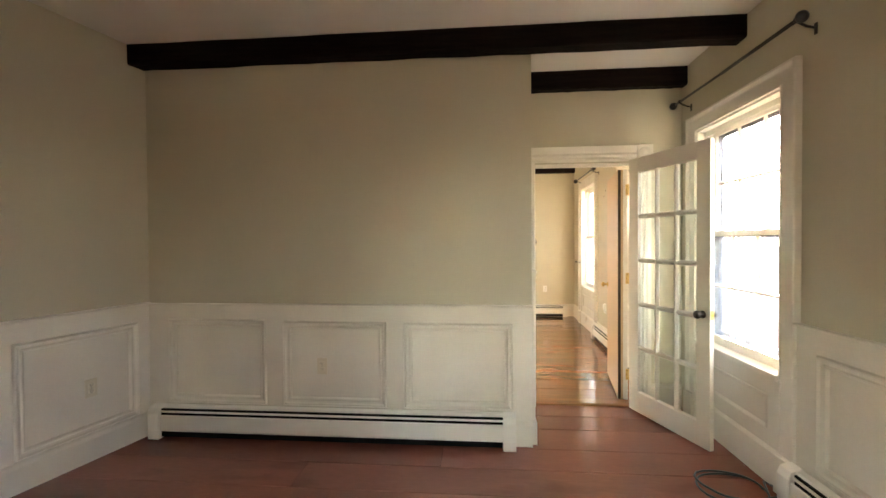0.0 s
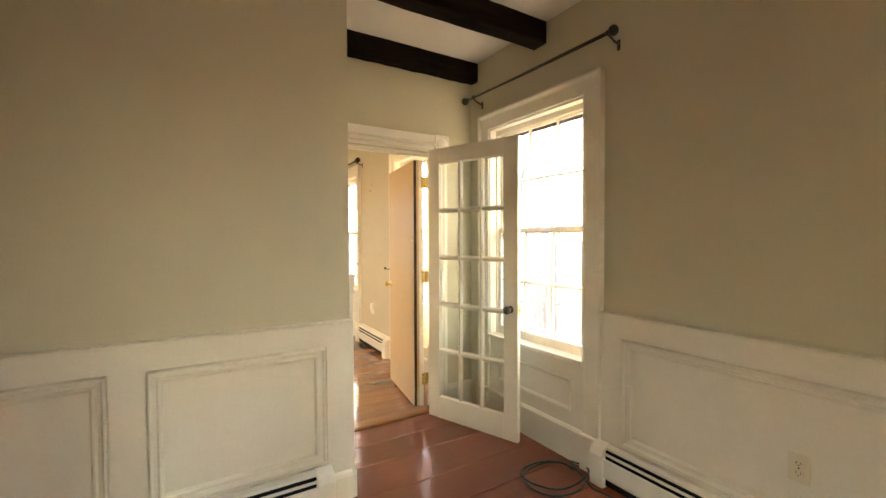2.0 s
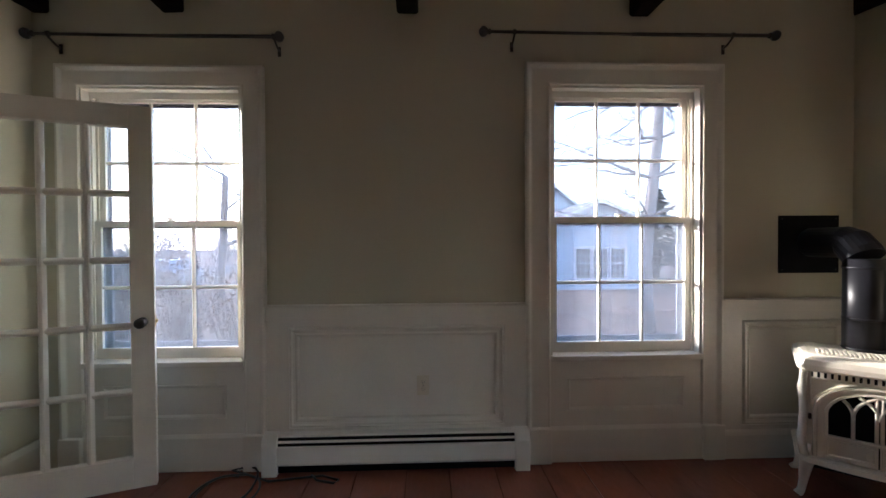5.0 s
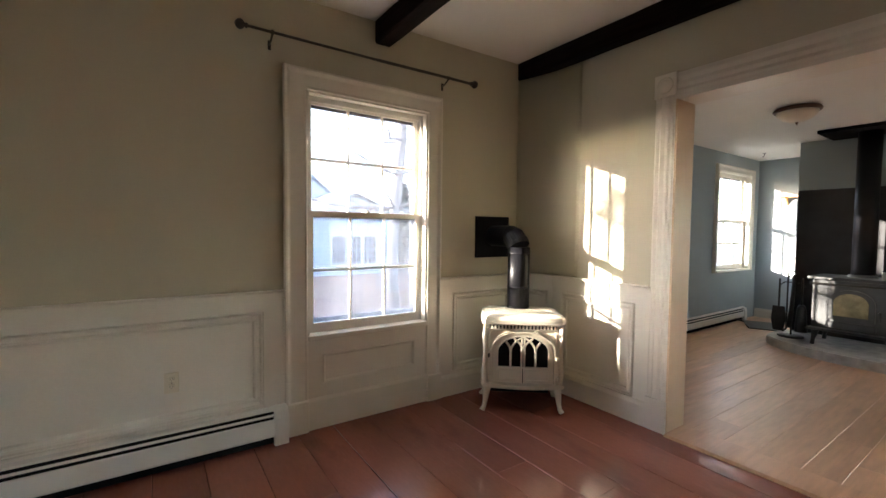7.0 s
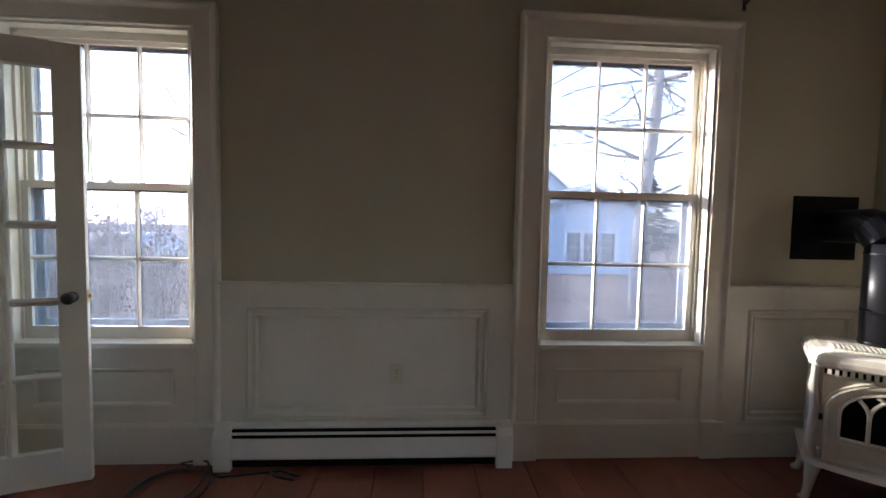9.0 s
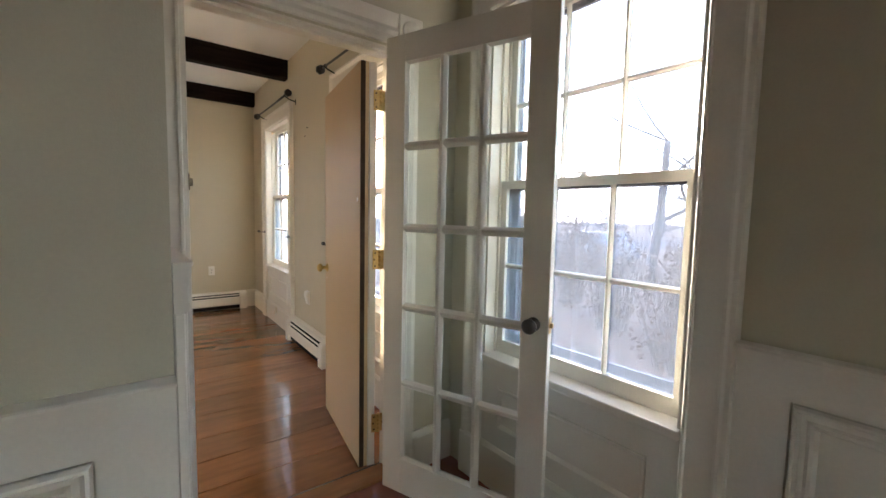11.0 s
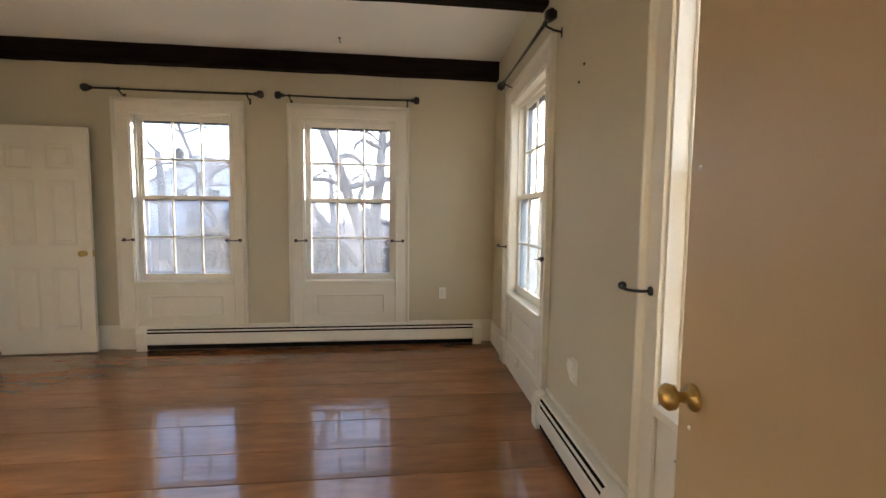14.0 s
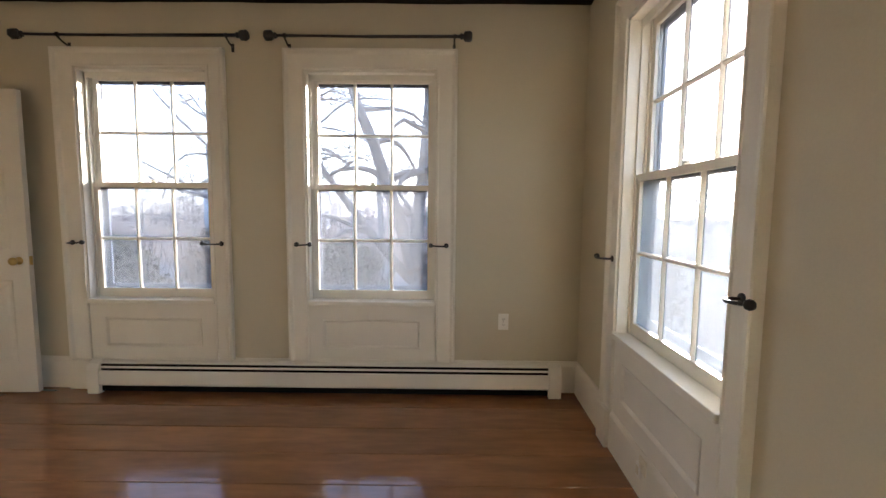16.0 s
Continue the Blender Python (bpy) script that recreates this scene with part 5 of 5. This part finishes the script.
    for s in (-1, 1):
        bm = bmesh.new()
        e = 0.35
        sl = roof_h / (w / 2)
        p = [(0, wall_h + roof_h), (s * (w / 2 + e), wall_h - e * sl), (s * (w / 2 + e), wall_h - e * sl + 0.14), (0, wall_h + roof_h + 0.14)]
        prism(bm, p, -0.25, dp + 0.25, "y")
        part("roof", bm, ROOF, h)
        bm = bmesh.new()
        p = [(0, wall_h + roof_h - 0.06), (s * (w / 2 + e), wall_h - e * sl - 0.06), (s * (w / 2 + e), wall_h - e * sl + 0.12), (0, wall_h + roof_h + 0.12)]
        prism(bm, p, -0.28, -0.252, "y")
        part("rake_board", bm, OUTTRIM, h)
    for x0, x1, z0, z1 in windows:
        wd = part("window", box(bmesh.new(), x0, 0.0, z0, x1, 0.03, z1), DARKGLASS, h)
        bm = bmesh.new()
        sweep_rect(bm, x0 - 0.1, z0 - 0.1, x1 + 0.1, z1 + 0.1, [(0, 0.03), (0, -0.03), (0.11, -0.03), (0.11, 0.03)])
        part("frame", bm, OUTTRIM, wd)
        bm = bmesh.new()
        zm = (z0 + z1) / 2
        box(bm, x0, -0.02, zm - 0.025, x1, 0.002, zm + 0.025)
        for k in (1, 2):
            xx = x0 + (x1 - x0) * k / 3
            box(bm, xx - 0.012, -0.012, z0, xx + 0.012, 0.001, z1)
        for zz in ((z0 + zm) / 2, (z1 + zm) / 2):
            box(bm, x0, -0.011, zz - 0.012, x1, 0.0005, zz + 0.012)
        part("muntin", bm, OUTTRIM, wd)
    if chimney:
        cx, cy, ch = chimney
        part("chimney", rbox(cx - 0.4, cy - 0.4, wall_h, cx + 0.4, cy + 0.4, wall_h + roof_h + ch, 0.02), CHIM, h)
    return h


house("neighbour_house", pose(17.2, -5.9, GZ, 0, 0, -90), 4.6, 4.2, 2.85, 0.95, "pale blue-grey clapboard wing with three white windows", SIDING,
      [(-1.07, -0.45, 0.50, 1.78), (-0.31, 0.31, 0.50, 1.78), (0.45, 1.07, 0.50, 1.78)])
house("neighbour_house", pose(21.6, -5.05, GZ, 0, 0, -90), 5.4, 8, 2.9, 2.25, "taller pale blue-grey house with a chimney", SIDING,
      [(-1.75, -1.15, 2.3, 3.2)], (-0.1, 2, 0.85))
house("neighbour_house", pose(-17.5, 46, GZ, 0, 0, 0), 10, 8, 4.6, 3.0, "white house across the street behind trees", SIDINGW,
      [(-3.6, -2.5, 0.9, 2.4), (-1.2, -0.1, 0.9, 2.4), (1.6, 2.7, 0.9, 2.4), (-2.2, -1.2, 3.2, 4.4), (0.8, 1.8, 3.2, 4.4)])
house("neighbour_house", pose(7.5, 42, GZ, 0, 0, 0), 9, 8, 3.4, 2.6, "white house far across the street", SIDINGW,
      [(-3.0, -2.0, 0.9, 2.3), (-0.5, 0.5, 0.9, 2.3), (2.0, 3.0, 0.9, 2.3)])


def tree(name, base, height, trunk_r, seed, label, levels=4, spread=0.75, twig_mat=None, lean=(0, 0)):
    """A bare winter tree: trunk, limbs and a crown of twigs."""
    rng = random.Random(seed)
    t = thing(name, label, "tree", pose(*base))
    wood, twigs = bmesh.new(), bmesh.new()

    def grow(p, d, length, r, level):
        steps = 4 if level < 2 else 3
        pts, rs = [p.copy()], [r]
        for k in range(steps):
            d = (d + Vector((rng.uniform(-1, 1), rng.uniform(-1, 1), rng.uniform(-0.3, 0.7))) * (0.10 if level == 0 else 0.22)).normalized()
            p = p + d * length / steps
            pts.append(p.copy())
            rs.append(r * (1 - 0.45 * (k + 1) / steps))
        tube(wood if level < 2 else twigs, pts, rs, 8 if level == 0 else (5 if level == 1 else 3), caps=level == 0)
        if level >= levels:
            return
        kids = rng.randint(5, 6) if level == 0 else rng.randint(4, 5)
        for k in range(kids):
            i = rng.randint(2 if level == 0 else 1, steps)
            a = rng.uniform(0, 2 * math.pi)
            out = Vector((math.cos(a), math.sin(a), rng.uniform(-0.1, 0.5)))
            dd = (d * (1 - spread) + out * spread).normalized()
            grow(pts[i], dd, length * rng.uniform(0.5, 0.72), max(rs[i] * rng.uniform(0.30, 0.5), 0.0035), level + 1)

    grow(Vector((0, 0, 0)), Vector((lean[0], lean[1], 1)).normalized(), height * 0.5, trunk_r, 0)
    part("trunk", wood, BARK, t)
    part("crown", twigs, twig_mat or TWIG, t)
    return t


def old_apple_tree(base, leaders, seed, label):
    """A gnarled fruit tree: a short bole, crooked leaders that fork low, and drooping twiggy side limbs."""
    rng = random.Random(seed)
    t = thing("apple_tree", label, "tree", pose(*base))
    wood, limbs, twigs = bmesh.new(), bmesh.new(), bmesh.new()

    def crooked(p, d, length, r, steps, wild, droop):
        pts, rs = [p.copy()], [r]
        for k in range(steps):
            d = (d + Vector((rng.uniform(-1, 1), rng.uniform(-1, 1), rng.uniform(-0.8, 0.8))) * wild + Vector((0, 0, droop * (k + 1) / steps))).normalized()
            p = p + d * length / steps
            pts.append(p.copy())
            rs.append(r * (1 - 0.6 * (k + 1) / steps))
        return pts, rs

    tube(wood, [(0, 0, 0), (0.03, 0.02, 0.45), (0.0, 0.0, 0.95)], [0.17, 0.14, 0.12], 9)
    for dx, dy, length, r in leaders:
        pts, rs = crooked(Vector((dx * 0.06, dy * 0.06, 0.8)), Vector((dx, dy, 1)).normalized(), length, r, 9, 0.15, 0.05)
        tube(wood, pts, rs, 8)
        for k in range(9):
            i = rng.randint(2, 9)
            a = rng.uniform(0, 6.283)
            lp, lr = crooked(pts[i], Vector((math.cos(a), math.sin(a), rng.uniform(0.0, 0.7))).normalized(), rng.uniform(0.9, 1.9), max(0.016, rs[i] * 0.6), 7, 0.34, -0.22)
            tube(limbs, lp, lr, 5, caps=False)
            for m in range(9):
                j = rng.randint(1, 7)
                a = rng.uniform(0, 6.283)
                tp, tr = crooked(lp[j], Vector((math.cos(a), math.sin(a), rng.uniform(-0.3, 0.8))).normalized(), rng.uniform(0.35, 0.9), 0.009, 4, 0.35, -0.05)
                tube(twigs, tp, tr, 3, caps=False)
                for q in range(3):
                    a = rng.uniform(0, 6.283)
                    sp, sr = crooked(tp[rng.randint(1, 4)], Vector((math.cos(a), math.sin(a), rng.uniform(-0.2, 0.8))).normalized(), rng.uniform(0.15, 0.4), 0.005, 2, 0.3, 0.0)
                    tube(twigs, sp, sr, 3, caps=False)
    trunk = part("trunk", wood, BARK, t)
    part("limbs", limbs, BARK, trunk)
    part("crown", twigs, TWIG, t)
    return t


old_apple_tree((0.28, 12.7, GZ), ((-0.20, 0.0, 5.6, 0.135), (-0.03, 0.1, 5.8, 0.13), (-1.05, -0.2, 3.4, 0.095), (0.75, 0.3, 3.0, 0.07)), 12, "old gnarled apple tree, bare in winter, behind the hedge")
old_apple_tree((-3.1, 14.4, GZ), ((0.35, 0.0, 4.0, 0.09), (-0.5, 0.1, 3.6, 0.08), (0.95, -0.2, 3.0, 0.07)), 23, "smaller bare apple tree with drooping limbs")


def limbed_tree(base, height, r, lean, limbs_n, seed, label):
    """A lawn tree with a slightly bent trunk, long level limbs and fine hanging twigs."""
    rng = random.Random(seed)
    t = thing("bare_tree", label, "tree", pose(*base))
    wood, limbs, twigs = bmesh.new(), bmesh.new(), bmesh.new()
    pts = [Vector((lean[0] * q + 0.05 * math.sin(q * 1.1), lean[1] * q + 0.07 * math.sin(q * 0.9), q)) for q in [height * k / 12 for k in range(13)]]
    tube(wood, pts, [r * (1.25 if k == 0 else 1 - 0.6 * k / 12) for k in range(13)], 10)
    for k in range(limbs_n):
        i = rng.randint(3, 12)
        a = rng.uniform(0, 6.283)
        d = Vector((math.cos(a), math.sin(a), rng.uniform(-0.1, 0.45)))
        p, lp = pts[i].copy(), [pts[i].copy()]
        ln = rng.uniform(1.8, 3.6)
        for q in range(8):
            d = (d + Vector((rng.uniform(-1, 1), rng.uniform(-1, 1), rng.uniform(-1, 0.9))) * 0.16).normalized()
            p = p + d * ln / 8
            lp.append(p.copy())
        rr = rng.uniform(0.022, 0.05)
        tube(limbs, lp, [rr * (1 - 0.85 * q / 8) for q in range(9)], 5, caps=False)
        for m in range(14):
            j = rng.randint(1, 8)
            e = (d + Vector((rng.uniform(-1, 1), rng.uniform(-1, 1), rng.uniform(-0.9, 0.7)))).normalized()
            p1 = lp[j] + e * rng.uniform(0.2, 0.5)
            p2 = p1 + (e + Vector((rng.uniform(-0.5, 0.5), rng.uniform(-0.5, 0.5), rng.uniform(-0.5, 0.4)))).normalized() * rng.uniform(0.2, 0.5)
            tube(twigs, [lp[j], p1, p2], [0.010, 0.007, 0.003], 3, caps=False)
            p3 = p1 + Vector((rng.uniform(-0.4, 0.4), rng.uniform(-0.4, 0.4), rng.uniform(-0.3, 0.4)))
            tube(twigs, [p1, p3], [0.006, 0.003], 3, caps=False)
    trunk = part("trunk", wood, BARK, t)
    part("limbs", limbs, BARK, trunk)
    part("crown", twigs, TWIG, t)
    return t


limbed_tree((8.6, -3.4, GZ), 10.5, 0.155, (0.0, -0.035), 62, 3, "bare winter tree with level limbs before the neighbour's house")
tree("bare_tree", (10.8, 1.6, GZ), 8, 0.12, 5, "thin bare winter tree on the lawn", 4)
tree("bare_tree", (14.0, 7.5, GZ), 9, 0.16, 8, "bare winter tree beyond the brush", 4)
tree("bare_tree", (-9.5, 24, GZ), 10, 0.25, 25, "bare tree across the street", 4)
tree("bare_tree", (5.5, 27, GZ), 10, 0.25, 27, "bare tree across the street", 4)
tree("bare_tree", (-3.0, 30, GZ), 9, 0.22, 29, "bare tree across the street", 4)
# the five-level tree is added so its twigs thin the sunlight
tree("bare_tree", (13.6, 17.2, GZ), 12, 0.18, 52, "bare tree added on the sunny side to filter sunlight", 5, 0.75)
tree("bare_tree", (11.5, 7.6, GZ), 8, 0.15, 31, "bare tree at the edge of the lawn", 4)


def shrub(name, base, size, seed, label, count=420, leafy=0.5, mat=None):
    """A twiggy shrub: many thin stems and small leaves."""
    rng = random.Random(seed)
    s = thing(name, label, "shrub", pose(*base), group="shrubs")
    stems, leaves = bmesh.new(), bmesh.new()
    for k in range(int(count * 0.25)):
        a = rng.uniform(0, 2 * math.pi)
        q = rng.uniform(0.05, 0.35)
        p0 = Vector((q * size[0] * math.cos(a) * 0.8, q * size[1] * math.sin(a) * 0.8, 0))
        tip = Vector((p0.x * 2.2 + rng.uniform(-0.2, 0.2), p0.y * 2.2 + rng.uniform(-0.2, 0.2), size[2] * rng.uniform(0.6, 1.0)))
        mid = (p0 + tip) / 2 + Vector((rng.uniform(-0.1, 0.1), rng.uniform(-0.1, 0.1), 0.05))
        tube(stems, [p0, mid, tip], [0.010, 0.007, 0.003], 3, caps=False)
    for k in range(count if leafy else 0):
        u, v, w = rng.gauss(0, 0.42), rng.gauss(0, 0.42), rng.uniform(0.12, 1.0)
        c = Vector((u * size[0] * 0.6, v * size[1] * 0.6, w * size[2] * (1 - 0.25 * (u * u + v * v))))
        d = Vector((rng.uniform(-1, 1), rng.uniform(-1, 1), rng.uniform(-1, 1))).normalized() * rng.uniform(0.03, 0.06) * (1 + leafy)
        e = d.cross(Vector((rng.uniform(-1, 1), rng.uniform(-1, 1), 1))).normalized() * 0.022 * (1 + leafy)
        leaves.faces.new([leaves.verts.new(c + x) for x in (-d, e, d, -e)])
    part("stems", stems, TWIG, s)
    if leafy:
        part("leaves", leaves, mat or LEAF, s)
    return s


for k, x in enumerate((-3.4, -2.2, -1.35, -0.45, 1.0, 2.1, 3.3)):
    shrub("hedge_shrub", (x, 10.6 + 0.35 * (k % 3), GZ), (0.95, 0.7, 1.70 + 0.14 * ((k * 7) % 3)), 40 + k, "dull green hedge shrub outside the window", 2400, 0.5, DRYLEAF if k in (1, 4) else LEAF)
for k, (x, y) in enumerate(((6.2, 4.6), (7.4, 6.3), (6.6, 7.8), (8.0, 3.2), (9.2, 5.2), (8.8, 8.2), (10.6, 3.9), (11.6, 6.6), (12.5, -1.0), (13.2, -7.5))):
    shrub("brush", (x, y, GZ), (1.1, 1.1, 1.7 + 0.25 * (k % 3)), 70 + k, "tangle of bare reddish brush", 500, 0.35, DRYLEAF)


def conifer(base, height, seed, count=900, wide=0.26, label="dark evergreen pine in the distance"):
    rng = random.Random(seed)
    t = thing("pine_tree", label, "tree", pose(*base), group="distant pines")
    part("trunk", tube(bmesh.new(), [(0, 0, 0), (0.1, 0, height * 0.5), (0, 0, height)], [0.22, 0.15, 0.03], 7), BARK, t)
    bm = bmesh.new()
    for k in range(count):
        h = rng.uniform(0.15, 1.0)
        r = (1.05 - h) * height * wide * rng.uniform(0.25, 1.0)
        a = rng.uniform(0, 6.283)
        c = Vector((r * math.cos(a), r * math.sin(a), h * height - 0.15 * r))
        d = Vector((math.cos(a), math.sin(a), rng.uniform(-0.5, 0.1))) * rng.uniform(0.25, 0.5)
        e = Vector((-math.sin(a), math.cos(a), rng.uniform(-0.3, 0.3))) * rng.uniform(0.10, 0.22)
        bm.faces.new([bm.verts.new(c + x) for x in (-d, e, d, -e)])
    part("crown", bm, NEEDLE, t)


for k, (x, y, h) in enumerate(((52, -10, 10), (44, -30, 12), (-22, 52, 9), (14, 60, 9))):
    conifer((x, y, GZ), h, 100 + k, 1600, 0.34)

conifer((22.5, -11.3, GZ), 5.0, 140, 1100, 0.55, "low dark evergreen beside the neighbour's house")
# this evergreen is added across the sun's path to dim the indoor patch
conifer((12.7, 17.4, GZ), 11, 131, 400, 0.30, "broad bluish-green evergreen added to dapple the sun")

# far woods: many small bare trees, each a stem and a loose crown of twigs
rng = random.Random(9)
bm = bmesh.new()
for k in range(420):
    a = rng.uniform(-0.9, 2.7)
    r = rng.uniform(38, 90)
    h = rng.uniform(2.0, 4.2) if k % 3 else rng.uniform(4.5, 7.5)
    foot = Vector((r * math.cos(a), r * math.sin(a), GZ))
    side = Vector((-math.sin(a), math.cos(a), 0))
    e = side * rng.uniform(0.04, 0.10)
    top = foot + Vector((rng.uniform(-0.5, 0.5), rng.uniform(-0.5, 0.5), h * 0.8))
    bm.faces.new([bm.verts.new(v) for v in (foot - e, foot + e, top + e * 0.3, top - e * 0.3)])
    for q in range(62):
        w = rng.uniform(0.12, 1.0)
        spread = h * 0.42 * math.sqrt(max(0.05, 1 - (2 * w - 1.05) ** 2)) * rng.uniform(0.1, 1.0)
        b = rng.uniform(0, 6.283)
        c = foot + Vector((spread * math.cos(b), spread * math.sin(b), h * w))
        d = (Vector((math.cos(b), math.sin(b), rng.uniform(-0.3, 1.6))).normalized()) * rng.uniform(0.25, 0.7)
        e = d.cross(Vector((math.cos(a), math.sin(a), 0.1))).normalized() * rng.uniform(0.015, 0.05)
        bm.faces.new([bm.verts.new(v) for v in (c - d - e, c - d + e, c + d + e * 0.3, c + d - e * 0.3)])
tagged(new("far_woods", mesh_of("far_woods", bm, FARTWIG)), "thin bare woods in the distance", "woods", kind="stuff")

# fallen leaves on the lawn
bm = bmesh.new()
for k in range(13000):
    x, y = rng.uniform(3, 17), rng.uniform(-11, 12 if k % 2 else 0)
    if k % 3 == 0:
        x, y = rng.uniform(-7, 8), rng.uniform(9, 15)
    c = Vector((x, y, GZ + rng.uniform(0.005, 0.04)))
    a = rng.uniform(0, 6.28)
    d = Vector((math.cos(a), math.sin(a), rng.uniform(-0.3, 0.3))) * rng.uniform(0.04, 0.09)
    e = Vector((-math.sin(a), math.cos(a), rng.uniform(-0.3, 0.3))) * rng.uniform(0.025, 0.05)
    bm.faces.new([bm.verts.new(c + v) for v in (-d, e, d, -e)])
tagged(new("fallen_leaves", mesh_of("fallen_leaves", bm, DRYLEAF)), "brown fallen leaves scattered over the lawn", "leaves", kind="stuff")


def car(m, paint, label):
    c = thing("parked_car", label, "car", m)
    bm = bmesh.new()
    side = [(-2.2, 0.32), (2.15, 0.32), (2.25, 0.62), (2.1, 0.82), (1.15, 0.92), (0.45, 1.40), (-1.25, 1.42), (-2.0, 0.98), (-2.25, 0.9), (-2.28, 0.5)]
    prism(bm, side, -0.86, 0.86, "y")
    bmesh.ops.bevel(bm, geom=bm.edges[:], offset=0.06, segments=2, affect="EDGES")
    body = part("body", bm, paint, c)
    for s in (-1, 1):
        bm = prism(bmesh.new(), [(-1.15, 0.98), (0.85, 0.95), (0.40, 1.32), (-1.05, 1.34)], s * 0.855, s * 0.868, "y")
        part("side_window", bm, DARKGLASS, body)
    for x in (-1.4, 1.4):
        for s in (-1, 1):
            bm = lathe(bmesh.new(), [(0.20, -0.1), (0.32, -0.1), (0.33, 0.0), (0.32, 0.1), (0.20, 0.1)], 20, pose(x, s * 0.80, 0.33, 90))
            wh = part("wheel", bm, TYRE, c)
            part("rim", lathe(bmesh.new(), [(0.19, -0.08), (0.19, 0.105), (0.05, 0.11)], 16, pose(x, s * 0.80, 0.33, 90 if s < 0 else -90)), STEEL, wh)
    return c


car(pose(17.5, 13.2, GZ, 0, 0, 62), CARPAINT, "silver parked car beyond the brush")

# ---- floor boards ----
def boards(owner, x0, x1, y0, y1, width, mat, seed, along="x", lengths=(2.2, 4.2), start=None, gap=0.0015, ease=0.0022, worn=None):
    """Single floor boards, with worn edges and open joints."""
    rng = random.Random(seed)
    a0, a1, b0, b1 = (x0, x1, y0, y1) if along == "x" else (y0, y1, x0, x1)
    b = b0
    while b < b1 - 0.01:
        w = min(width * rng.uniform(0.85, 1.15), b1 - b)
        if b1 - (b + w) < width * 0.4:
            w = b1 - b
        a_lo = start(b) if start else a0
        a = a_lo - rng.uniform(0, 1.5)
        while a < a1:
            ln = rng.uniform(*lengths)
            s, e = max(a, a_lo), min(a + ln, a1)
            a += ln
            if e - s < 0.05:
                continue
            g, c = rng.uniform(0.0004, gap), ease
            pts = [(b + g, -0.03), (b + g, -c - rng.uniform(0, 0.001)), (b + g + c * 1.3, 0.0), (b + w / 2, rng.uniform(-0.0014, 0.0004)), (b + w - g - c * 1.3, 0.0), (b + w - g, -c), (b + w - g, -0.03)]
            bm = prism(bmesh.new(), pts, s + 0.0008, e - 0.0008, along)
            ob = part("floor_board", bm, mat, owner)
            if worn and rng.random() < 0.30:
                ob.data.materials.append(worn)
                side = rng.choice((-1, 1))
                for f in ob.data.polygons:
                    if 0.25 < f.normal.z < 0.97 and (f.normal.y if along == "x" else f.normal.x) * side > 0:
                        f.material_index = 1
        b += w


fl1 = solid("floor", box(bmesh.new(), -3.45, -1.09, -0.09, 1.66, 3.87, -0.031), SLAB, "red-brown painted wide board floor", "floor")
boards(fl1, -3.7, 1.66, -1.145, 3.86, 0.27, RED, 5, "x", start=lambda y: 0.26 if y > 3.2 else -2.44 - 0.24 * max(0.0, 3.13 - y - 0.3), worn=REDWORN)
fl2 = solid("floor_far", box(bmesh.new(), -2.95, 3.88, -0.09, 1.78, 8.21, -0.031), SLAB, "glossy varnished reddish-brown wide board floor", "floor")
boards(fl2, -2.95, 1.78, 3.97, 8.21, 0.29, OAK, 11, "x", (6.5, 7.5), gap=0.0022, ease=0.0026)
fl3 = solid("floor_blue", box(bmesh.new(), -3.6, -6.35, -0.09, 1.66, -1.15, -0.031), SLAB, "pale worn pine board floor", "floor")
boards(fl3, -3.6, 1.66, -6.35, -1.28, 0.20, PINE, 17, "y", (2.0, 3.6), gap=0.0007, ease=0.0010)
